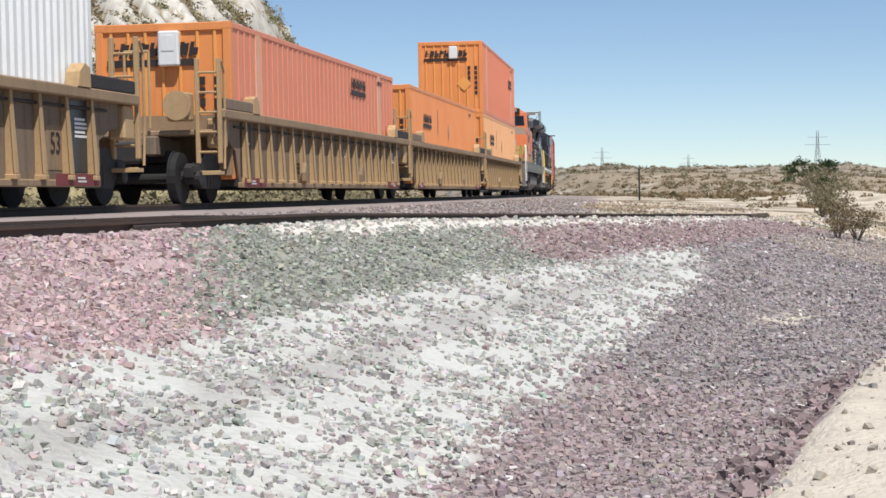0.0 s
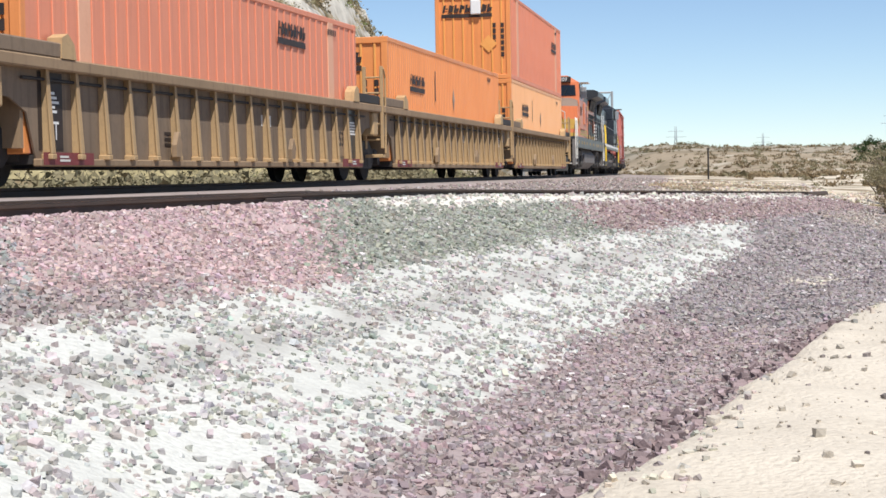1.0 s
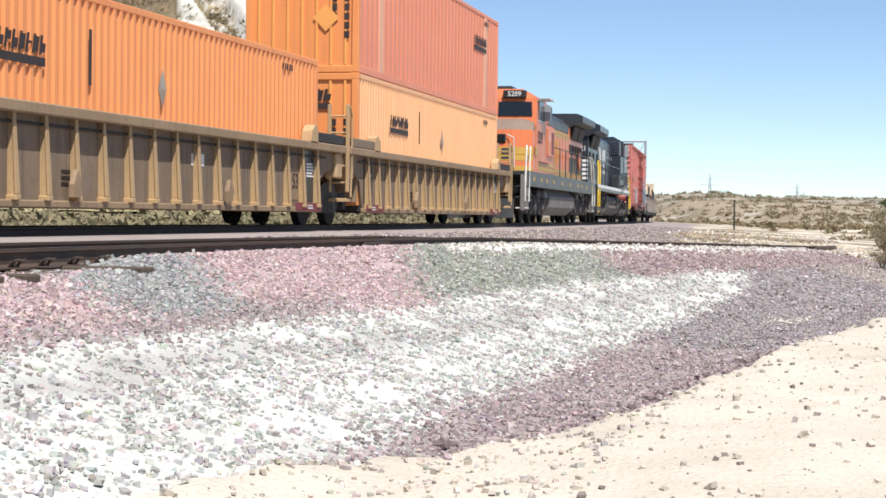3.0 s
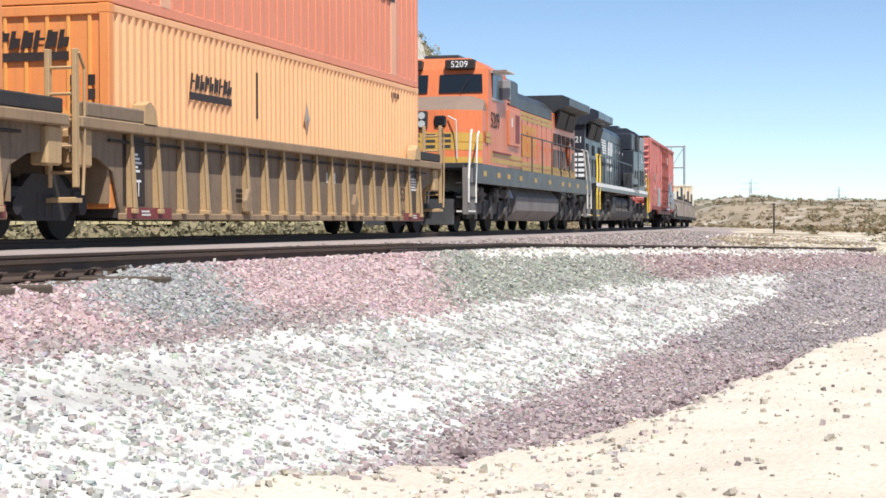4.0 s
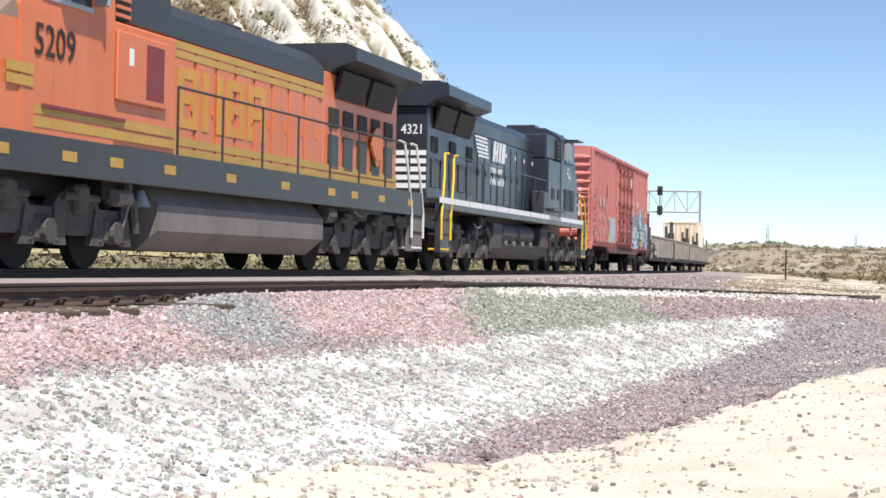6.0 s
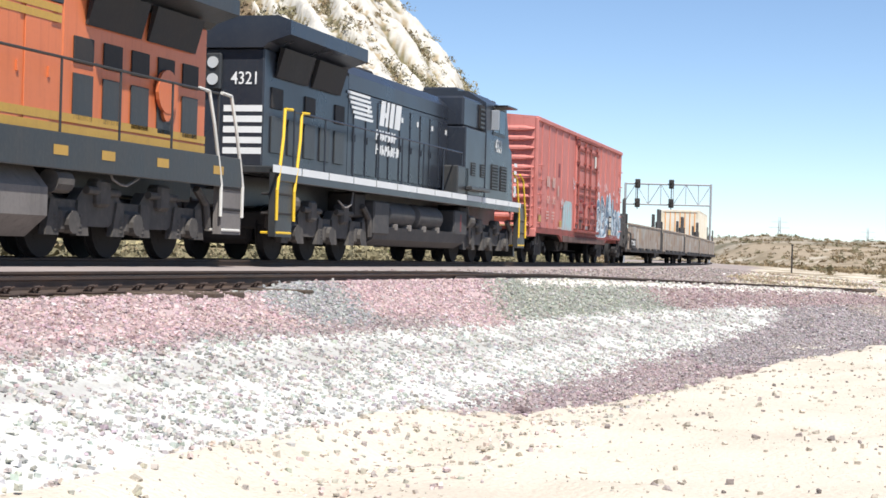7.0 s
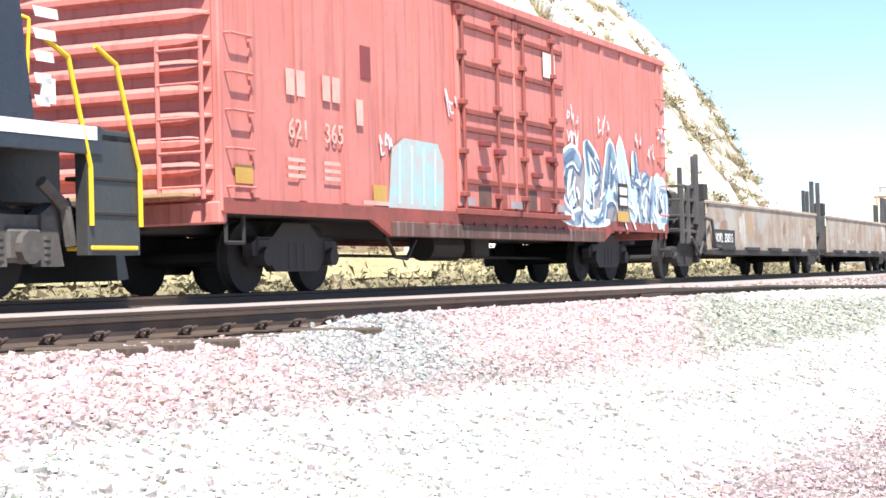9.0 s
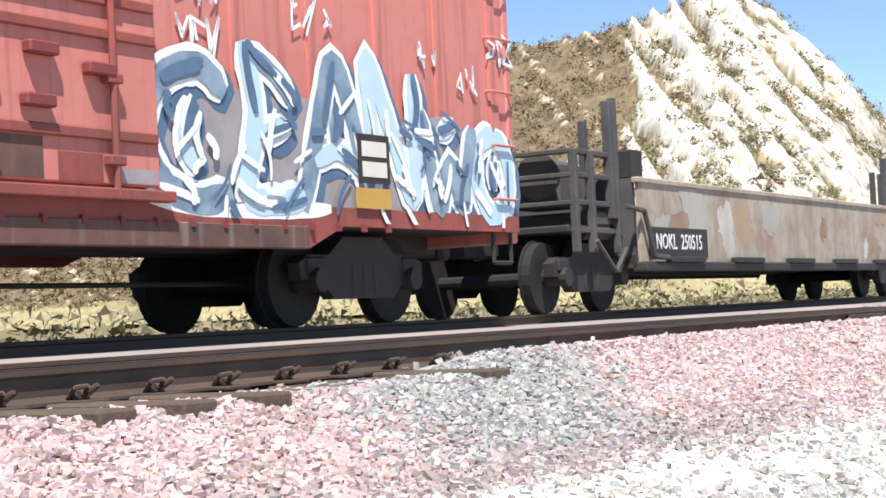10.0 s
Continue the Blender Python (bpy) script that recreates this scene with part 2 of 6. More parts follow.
# ---------------------------------------------------------------- ground
PROFILE_N = [-60, -14, -8, -5.0, -3.2, -2.4, 2.0, 3.0, 5.9, 6.05, 8.9, 9.6, 10.6, 14, 60]
PROFILE_Z = [-0.4, -0.75, -0.95, -0.75, -0.16, -0.12, -0.12, -0.34, -0.30, -0.34, -1.19, -1.42, -1.36, -1.34, -1.54]
SAND_W = [-80, -30, -29, -27.4, -26.7, -25.9, -24.3, -22, -18.4, -13.7, -8.6, 0, 12, 40]
SAND_N = [8.7, 8.9, 9.1, 9.47, 9.75, 10.22, 10.5, 10.65, 11.0, 11.34, 11.38, 11.1, 10.6, 10.4]
PINK, PINK2, GREEN, BLUE, GREY = (0.48, 0.365, 0.358), (0.355, 0.275, 0.265), (0.325, 0.33, 0.283), (0.345, 0.34, 0.328), (0.33, 0.29, 0.285)
DUST, SAND, EARTH, SCRUB = (0.575, 0.575, 0.535), (0.62, 0.555, 0.46), (0.36, 0.29, 0.21), (0.16, 0.155, 0.085)


def hill_height(x, y):
    """The white-faced hill behind the railway, and the low hills far off."""
    # ridge of the near hill: heights along it, by the bearing at 150 m
    b = np.degrees(np.arctan2(x, y))
    ridge = np.interp(b, [-60, -30, -16, -9, -6, -4.5, -1, 1.2, 2.2, 3.6, 5.4, 6.5, 7.7, 8.5, 9.2, 11], [3, 6, 11, 17, 20.5, 22, 24.5, 26.4, 25.8, 22.6, 18.5, 15.2, 11, 5.5, 1.5, 0])
    d = np.hypot(x, y)
    up = np.clip((d - 88) / (150 - 88), 0, 1)
    down = np.clip((330 - d) / 180, 0, 1)
    rise = np.where(d < 150, up ** 0.85, down ** 0.7)
    z = ridge * rise * (1 + 0.05 * wave(x, y, 26, 3) + 0.03 * wave(x, y, 9, 4))
    # low hills
    far = np.clip((d - 210) / 330, 0, 1) ** 1.2 * np.clip((d - 100) / 100, 0, 1)
    low = np.interp(b, [-60, 0, 8, 13, 15, 17, 19, 21, 23.5, 26, 32, 60], [16, 14, 9, 6.5, 8.0, 9.6, 8.6, 8.2, 8.9, 6.2, 5, 6])
    z2 = far * (low + 0.9 * wave(x, y, 90, 5) + 0.35 * wave(x, y, 30, 6)) * np.where(d > 620, np.clip(1 - (d - 620) / 900, 0.1, 1), 1)
    # sandy banks beside the line, ahead
    bank = np.exp(-((b - 22.8) / 4.8) ** 2) * np.clip((d - 45) / 35, 0, 1) * np.clip((190 - d) / 80, 0, 1)
    z3 = bank * (1.6 + 0.75 * wave(x, y, 15, 35) + 0.3 * wave(x, y, 5, 36))
    return z + z2 + z3


def ground_height(x, y, w, n):
    gap = leave(w)
    m = n - gap
    base = np.interp(np.where(m > 2.6, m, np.minimum(n, 2.6)), PROFILE_N, PROFILE_Z)
    base = base + np.clip((n - 2.6) / np.maximum(gap, 1e-3), 0, 1) * fall(w) * (1 - 0.8 * np.clip((m - 6) / 4, 0, 1))
    far_n, n = n, m
    edge = n - np.interp(w, SAND_W, SAND_N)
    sandy = np.clip((edge + 0.06) / 0.18, 0, 1) * np.clip((n - 8) / 0.6, 0, 1)
    z = base + sandy * (0.14 + 0.03 * wave(x, y, 1.6, 9) + 0.05 * wave(x, y, 4.5, 10))
    z = z + np.where(n > 6.2, 0.02 * wave(x, y, 0.7, 11) + 0.025 * wave(x, y, 2.2, 12), 0)
    z = z + 0.10 * np.clip((n - 5.0) / 0.25, 0, 1) * np.clip((6.35 - n) / 0.45, 0, 1) * np.clip((w + 24.2) / 0.8, 0, 1) * np.clip((15 - w) / 4, 0, 1)
    z = z + np.where(far_n < -7, 0.12 * wave(x, y, 5, 13), 0)
    clear = np.where(far_n > 0, np.clip((far_n - np.minimum(gap, 6.5) - 10) / 12, 0, 1), np.clip((-far_n - 6.5) / 14, 0, 1))
    return z + clear * hill_height(x, y)


def cover(x, y, w, n, dusty=1.0):
    """What lies on the ground: broken stone of several colours, pale dust, sand, earth, scrub, white rock."""
    plan_n = n
    n = np.where(n > 2.6, np.maximum(n - leave(w), 2.6), n)
    wob = 0.16 * wave(x, y, 1.1, 20) + 0.10 * wave(x, y, 0.4, 21)
    lean = n - 5.9
    ww, nn = w + 1.6 * wob, n + 0.3 * wob
    col = np.empty((len(x), 3))
    col[:] = PINK
    blue_l, blue_r = -25.6 - 0.65 * lean, -23.0 - 1.1 * lean
    green_l, green_r = -16.5 - 2.5 * lean, -8.1 - 1.9 * lean
    col[(ww > blue_l) & (ww < blue_r)] = BLUE
    col[(ww > green_l) & (ww < green_r)] = GREEN
    col[ww >= green_r] = PINK2
    col[(nn > 6.9) & (nn < 7.3) & (ww < -22)] = (0.36, 0.30, 0.29)
    # dust laid over the lower slope, with a stony strip along it
    top = np.interp(w, [-80, -29, -27.3, -25.5, -22.4, -18.4, -13, -4.3], [7.0, 7.03, 7.1, 7.16, 7.26, 7.33, 7.27, 7.23])
    low = np.interp(w, [-80, -27.4, -26, -23.8, -20.7, -13.8, -7.25, -2], [9.15, 9.19, 9.14, 9.18, 9.22, 9.0, 8.44, 7.3])
    strip = np.interp(w, [-80, -27.3, -25.2, -22.3, -18.9, -8], [7.6, 7.6, 7.8, 8.0, 8.03, 7.95])
    pale = (nn > top) & (nn < low) & (w < -1.5)
    stony = np.abs(nn - strip) < 0.16 + 0.2 * wob
    lower = nn >= low
    col[lower] = GREY
    col[lower & (ww < -17)] = (0.36, 0.295, 0.29)
    col[pale] = DUST
    col[pale & stony] = (0.46, 0.45, 0.42)
    edge = nn - np.interp(w, SAND_W, SAND_N)
    col[edge > 0] = SAND
    col[(edge > 0) & (w > 14)] = (0.42, 0.36, 0.28)
    spot = ((w + 10.1) / 1.5) ** 2 + ((n - 9.82) / 0.36) ** 2 + wob
    col[spot < 1] = SAND
    col[(w > 4) & (nn > 7.4) & (edge < 0)] = (0.40, 0.345, 0.31)
    flat = n < 5.2
    col[flat] = (0.335, 0.285, 0.265)
    col[(n > 5.5) & (n < 6.1 + 0.3 * wob) & (w > -15) & (w < 17)] = (0.68, 0.65, 0.58)
    # land beyond
    b, d = np.degrees(np.arctan2(x, y)), np.hypot(x, y)
    back = n < -5
    grass = wave(x, y, 7, 22) + 0.6 * wave(x, y, 2.3, 23)
    col[back] = (0.27, 0.23, 0.16)
    col[back & (grass > -0.25)] = (0.2, 0.19, 0.11)
    col[back & (grass > 0.45)] = SCRUB
    far = (d > 62) & ((plan_n > 5.5) | (plan_n < -6))
    tone = wave(x, y, 34, 24) + 0.7 * wave(x, y, 11, 25)
    beyond = (w > 15) & (plan_n > 6.5 + 1.5 * wob)
    rough_land = wave(x, y, 6, 33) + 0.6 * wave(x, y, 2, 34)
    col[beyond] = (0.40, 0.34, 0.27)
    col[beyond & (rough_land > 0.2)] = (0.27, 0.225, 0.15)
    col[beyond & (rough_land < -0.7)] = (0.52, 0.46, 0.37)
    col[far] = (0.37, 0.30, 0.215)
    col[far & (tone > 0.1)] = (0.27, 0.22, 0.15)
    col[far & (tone > 0.75)] = (0.48, 0.42, 0.33)
    bank = np.exp(-((b - 22.5) / 5.2) ** 2) * (d > 50) * (d < 210)
    slip = wave(x, y, 15, 35) + 0.6 * wave(x, y, 5, 36) + 0.06 * (b - 19)
    col[(bank > 0.25) & (slip > -0.05)] = (0.66, 0.585, 0.47)
    col[(bank > 0.25) & (slip > 0.75)] = (0.58, 0.50, 0.385)
    hill = (d > 86) & (d < 330) & (b > -40) & (b < 9.6) & (n < -10)
    white = hill & (b > -2.4 + 4.2 * np.clip((d - 95) / 55, 0, 1) - 1.6 * wave(x, y, 22, 26))
    col[hill] = (0.24, 0.19, 0.115)
    col[hill & (tone > 0.3)] = (0.25, 0.21, 0.11)
    crest = d > 420
    col[crest] = np.where((wave(x, y, 18, 28) > 0.25)[crest, None], np.array([[0.19, 0.17, 0.12]]), np.array([[0.36, 0.31, 0.24]]))
    return col


def spaced(lo, hi, mid, fine, count):
    """Places from lo to hi, about `fine` apart near mid and wider away from it."""
    s = np.linspace(-1, 1, count)
    k = 1.0
    for _ in range(60):
        k *= 1.06
        if 2 / count * k * (hi - lo) / 2 / np.sinh(k) < fine:
            break
    v = np.sinh(k * s) / np.sinh(k)
    return np.where(v < 0, mid + v * (mid - lo), mid + v * (hi - mid))


def build_ground():
    xs = spaced(-2500, 2500, 4, 0.16, 440)
    ys = spaced(-600, 3500, 14, 0.18, 560)
    X, Y = np.meshgrid(xs, ys)
    x, y = X.ravel(), Y.ravel()
    w, n = to_line(x, y)
    z = ground_height(x, y, w, n)
    # the sheet keeps below the hillside's own surface
    bb, dd = np.degrees(np.arctan2(x, y)), np.hypot(x, y)
    z = z - 1.8 * np.clip((z - 0.3) / 1.5, 0, 1) * ((bb > -25) & (bb < 10.5) & (dd > 84) & (dd < 199))
    nx, ny = len(xs), len(ys)
    i = (np.arange(ny - 1)[:, None] * nx + np.arange(nx - 1)).ravel()
    faces = np.stack([i, i + 1, i + nx + 1, i + nx], 1)
    me = bpy.data.meshes.new("ground")
    me.vertices.add(len(x))
    me.vertices.foreach_set("co", np.stack([x, y, z], 1).astype(np.float32).ravel())
    me.loops.add(faces.size)
    me.loops.foreach_set("vertex_index", faces.ravel().astype(np.int32))
    me.polygons.add(len(faces))
    me.polygons.foreach_set("loop_start", np.arange(0, faces.size, 4, dtype=np.int32))
    me.update(calc_edges=True)
    me.polygons.foreach_set("use_smooth", [True] * len(faces))
    me.materials.append(M["ground"])
    coloured(me, cover(x, y, w, n))
    return tagged(new("ground", me), "desert ground with gravel shoulder, pale dust, sand and dry hills", "ground", kind="structure")


build_ground()

# ---------------------------------------------------------------- the two tracks

def rail_run(n, w0, w1, name, top, parent, near):
    g, gt = Geo(), Geo()
    ws = np.arange(w0, w1, 2.0)
    off, dip = (leave, fall) if near else (lambda w: 0.0, lambda w: 0.0)
    sec = [(-0.07, top - 0.17), (-0.07, top - 0.155), (-0.012, top - 0.13), (-0.012, top - 0.045), (-0.036, top - 0.03), (-0.036, top - 0.004),
           (0.036, top - 0.004), (0.036, top - 0.03), (0.012, top - 0.045), (0.012, top - 0.13), (0.07, top - 0.155), (0.07, top - 0.17)]
    k = len(sec)
    vs, ts = [], []
    for w in ws:
        for o, z in sec:
            x, y, a = line(w, n + o + off(w))
            vs.append((float(x), float(y), z + float(dip(w))))
        for o in (-0.03, 0.03):
            x, y, a = line(w, n + o + off(w))
            ts.append((float(x), float(y), top + float(dip(w))))
    fs = [(i * k + j, i * k + (j + 1) % k, (i + 1) * k + (j + 1) % k, (i + 1) * k + j) for i in range(len(ws) - 1) for j in range(k)]
    g.add(vs, fs)
    gt.add(ts, [(2 * i, 2 * i + 1, 2 * i + 3, 2 * i + 2) for i in range(len(ws) - 1)])
    r = part("rail", g, "rail", parent)
    part("running_face", gt, "rail_top", r)


for name, mid, top in (("far_track", 0.0, 0.0), ("near_track", NEAR, -0.10)):
    trk = thing(name, "main line track of steel rails on wooden ties in ballast", "railway track", kind="structure")
    for side in (-0.755, 0.755):
        rail_run(mid + side, -110, END + 1 if mid else 330, "rail", top, trk, mid > 0)


# ---------------------------------------------------------------- the train
SPEED, START = 13.622, 57.90      # metres a second; where the train's zero stands at first
CARS = []                        # thing, place of its middle on the train, half the spacing of its trucks


def car_rows(mid, half, z, turn):
    rows = []
    for i in range(21):
        t = i * 0.5
        w = mid + START - SPEED * t
        a, b = line(w - half), line(w + half)
        ang = math.degrees(math.atan2(float(b[1] - a[1]), float(b[0] - a[0])))
        rows.append((t, pose(float(a[0] + b[0]) / 2, float(a[1] + b[1]) / 2, z, 0, 0, ang + turn)))
    return rows


def at_mesh(name, me, parent, m=None, label=""):
    """One more object on a mesh that others use too."""
    ob = new(name, me)
    ob.parent = parent
    if m is not None:
        ob.matrix_basis = m
    if label:
        ob["label"] = label
    return ob


def writing(text, size, mat, parent, m, name="lettering", squeeze=1.0, label=""):
    cu = bpy.data.curves.new(name, "FONT")
    cu.body, cu.size, cu.extrude, cu.resolution_u = text, size, 0.002, 2
    cu.align_x, cu.align_y = "CENTER", "CENTER"
    cu.offset = size * 0.006
    cu.materials.append(M[mat])
    ob = new(name, cu)
    ob.parent = parent
    ob.matrix_basis = m @ Matrix.Diagonal((squeeze, 1, 1, 1))
    if label:
        ob["label"] = label
    return ob


def on_side(x, y, z, side):
    """Pose of a flat thing on a side wall (side -1: the wall that faces y < 0), upright and readable from outside."""
    return pose(x, y, z, 90, 0, 0 if side < 0 else 180)


def slanted_word(parent, n, width, height, mat, m, bar=True, name="emblem", label=""):
    """A brand word as a row of plain slanted shapes with a bar below, in one mesh."""
    g = Geo()
    step = width / n
    lean = height * 0.22

    def slab(x0, x1, a, b, k):
        z = 0.0004 * k
        y0, y1 = height * a, height * b
        g.add([(x0 + lean * a, y0, z), (x1 + lean * a, y0, z), (x1 + lean * b, y1, z), (x0 + lean * b, y1, z)], [(0, 1, 2, 3)])

    for i in range(n):
        x, w = -width / 2 + i * step, step * 0.88
        slab(x, x + w * .45, 0, 1, 0)
        slab(x + w * .45, x + w, .1 if i % 3 else .45, .9 if i % 2 else .6, 1)
    if bar:
        g.add([(-width / 2 - .03, -height * .62, 0), (width / 2, -height * .62, 0), (width / 2, -height * .16, 0), (-width / 2 - .03, -height * .16, 0)], [(0, 1, 2, 3)])
    ob = tagged(part(name, g, mat, parent, label), kind="stuff")
    ob.matrix_basis = m
    return ob


# ---- wheels and trucks
SPINNERS = []     # wheelset, its rest place, wheel radius


def wheel_mesh(r, gauge=0.755):
    g = Geo()
    for s in (-1, 1):
        y = s * gauge
        g.tube((0, y - s * 0.075, 0), (0, y - s * 0.045, 0), r + 0.028, n=22)
        g.tube((0, y - s * 0.045, 0), (0, y + s * 0.07, 0), r + 0.002, r - 0.004, n=22)
        g.tube((0, y + s * 0.07, 0), (0, y + s * 0.072, 0), r * 0.86, n=22)
        g.tube((0, y + s * 0.02, 0), (0, y + s * 0.14, 0), 0.13, n=12)
        for k in range(3):
            a = 2.094 * k
            g.tube((math.cos(a) * r * .55, y + s * 0.06, math.sin(a) * r * .55), (math.cos(a) * r * .55, y + s * 0.076, math.sin(a) * r * .55), 0.05, n=8)
    g.tube((0, -gauge - .15, 0), (0, gauge + .15, 0), 0.085, n=10)
    return g.mesh("wheelset", "wheelblack")


WHEEL_36, WHEEL_42 = wheel_mesh(0.45), wheel_mesh(0.53)


def wheelset(parent, x, r, me):
    ob = at_mesh("wheelset", me, parent, pose(x, 0, r))
    SPINNERS.append((ob, x, r))


def frame_mesh():
    """Cast side frame of a two-axle truck."""
    g = Geo()
    o = [(-1.12, .46), (-1.14, .62), (-.98, .70), (-.62, .70), (-.36, .88), (.36, .88), (.62, .70), (.98, .70), (1.14, .62), (1.12, .46),
         (.78, .44), (.55, .26), (-.55, .26), (-.78, .44)]
    g.prism(o, -0.07, 0.07)
    for x in (-.2, 0, .2):
        g.tube((x, 0, .3), (x, 0, .62), 0.085, n=10)
    for x in (-.875, .875):
        g.tube((x, -.16, .45), (x, .16, .45), .12, n=12)
        g.box(x - .15, x + .15, -.1, .1, .52, .68, .02)
    return g.mesh("side_frame", "dark")


FRAME_2 = frame_mesh()


def bogie(parent, x, name="truck"):
    g = Geo().box(x - .22, x + .22, -1.0, 1.0, .42, .74, .03).box(x - .35, x + .35, -.4, .4, .74, .95, .03)
    for s in (-1, 1):
        g.box(x + s * .45 - .04, x + s * .45 + .04, -.85, .85, .36, .46)
    t = part(name, g, "dark", parent)
    for s in (-1, 1):
        at_mesh("side_frame", FRAME_2, t, pose(x, s * 1.0, 0))
        wheelset(t, x + s * .875, .45, WHEEL_36)
    return t


# ---- containers
def corrugated(x0, x1, z0, z1, y, pitch, depth, out):
    """A pressed sheet wall; out: which way its ribs stand."""
    g = Geo()
    xs, ys = [], []
    x = x0
    while x < x1 - pitch * .5:
        for a, b in ((0, 0), (.34, 0), (.5, 1), (.84, 1)):
            xs.append(x + a * pitch)
            ys.append(y - out * depth * b)
        x += pitch
    xs.append(x1)
    ys.append(y)
    k = len(xs)
    vs = [(a, b, z0) for a, b in zip(xs, ys)] + [(a, b, z1) for a, b in zip(xs, ys)]
    vs += [(a, b - out * .03, z0) for a, b in zip(xs, ys)] + [(a, b - out * .03, z1) for a, b in zip(xs, ys)]
    fs = [(i, i + 1, k + i + 1, k + i) for i in range(k - 1)] + [(2 * k + i, 3 * k + i, 3 * k + i + 1, 2 * k + i + 1) for i in range(k - 1)]
    return g.add(vs, fs)


def container(label, side_mat, end_mat, length=16.15, posts=False, high=2.9, code="", refrigerated=False):
    c = thing("container", label, "shipping container", "containers on the train")
    L, W, H = length / 2, 1.295, high
    for s in (-1, 1):
        if posts:
            w = part("side_wall", Geo().box(-L + .1, L - .1, s * (W - .05), s * (W - .02), .15, H - .1), side_mat, c)
            rib = Geo().box(-.05, .05, s * (W - .025), s * W, .16, H - .12, .008).mesh("side_post", side_mat)
            x = -L + .6
            while x < L - .4:
                if abs(abs(x) - 6.1) > .3:
                    at_mesh("side_post", rib, w, pose(x, 0, 0))
                x += .42
            for x in (-6.1, 6.1):
                part("stacking_post", Geo().box(x - .2, x + .2, s * (W - .024), s * (W + .004), .12, H - .08, .01), "peachpost", w, "pale faded stacking post")
        else:
            part("side_wall", corrugated(-L + .1, L - .1, .15, H - .1, s * W, .235, .038, s), side_mat, c)
        part("top_rail", Geo().box(-L + .1, L - .1, s * (W - .07), s * (W + .004), H - .11, H, .012), side_mat, c)
        part("bottom_rail", Geo().box(-L + .1, L - .1, s * (W - .08), s * (W + .004), .0, .16, .012), side_mat, c)
        for e in (-1, 1):
            part("corner_post", Geo().box(e * (L - .16), e * L, s * (W - .15), s * (W + .005), 0, H, .015).box(e * (L - .19), e * (L + .004), s * (W - .17), s * (W + .009), H - .13, H + .008, .01), end_mat if e < 0 else side_mat, c)
    part("roof", Geo().box(-L + .05, L - .05, -W + .06, W - .06, H - .06, H - .015), side_mat, c)
    part("floor", Geo().box(-L + .05, L - .05, -W + .06, W - .06, .05, .15), "dark", c)
    for e in (-1, 1):
        g = Geo().box(e * (L - .08), e * (L - .045), -W + .12, W - .12, .1, H - .1)
        wall = part("end_wall" if e < 0 else "door_end", g, end_mat if e < 0 else side_mat, c)
        for k in range(7):
            y = -W + .3 + k * (2 * W - .6) / 6
            part("end_post", Geo().box(e * (L - .046), e * (L - .012), y - .03, y + .03, .16, H - .12, .01), "stripe" if e < 0 else side_mat, wall)
        for z in (.08, H - .07):
            part("end_rail", Geo().box(e * (L - .1), e * L, -W + .12, W - .12, z - .08, z + .07, .012), end_mat if e < 0 else side_mat, wall)
    return c


M["peachpost"] = material("bleached_post_paint", (0.78, 0.42, 0.27), (0.66, 0.3, 0.18), rough=0.6, amount=0.4)
M["stripe"] = material("yellowed_orange_paint", (0.82, 0.37, 0.10), (0.76, 0.3, 0.07), rough=0.5, amount=0.4)
M["steelwhite"] = material("dull_white_paint", (0.7, 0.68, 0.62), (0.5, 0.47, 0.42), rough=0.6, amount=0.4)
M["fadedyellow"] = material("faded_yellow_letters", (0.62, 0.31, 0.06), (0.55, 0.2, 0.05), rough=0.55, amount=0.6)
M["pinkwhite"] = material("worn_pinkish_white", (0.62, 0.42, 0.36), (0.52, 0.25, 0.2), rough=0.6, amount=0.7, grain=9)
M["redmark"] = material("dark_red_marks_and_shade", (0.22, 0.045, 0.045), (0.14, 0.04, 0.04), rough=0.6, amount=0.4)
M["glass"] = material("cab_glass", (0.012, 0.016, 0.02), (0.02, 0.025, 0.03), rough=0.1, amount=0.1, bump=0.0, spec=0.6)
M["cream"] = material("cream_paint", (0.76, 0.72, 0.62), (0.66, 0.5, 0.25), rough=0.55, amount=0.5, streak=0.2, streak_colour=(0.4, 0.3, 0.18))
M["lamp"] = material("headlight_glass", (0.55, 0.56, 0.55), (0.4, 0.4, 0.4), rough=0.15, amount=0.1, bump=0.0, spec=0.8)


def seat_container(c, u, z, half=9.515):
    CARS.append((c, u, half, z, 0))


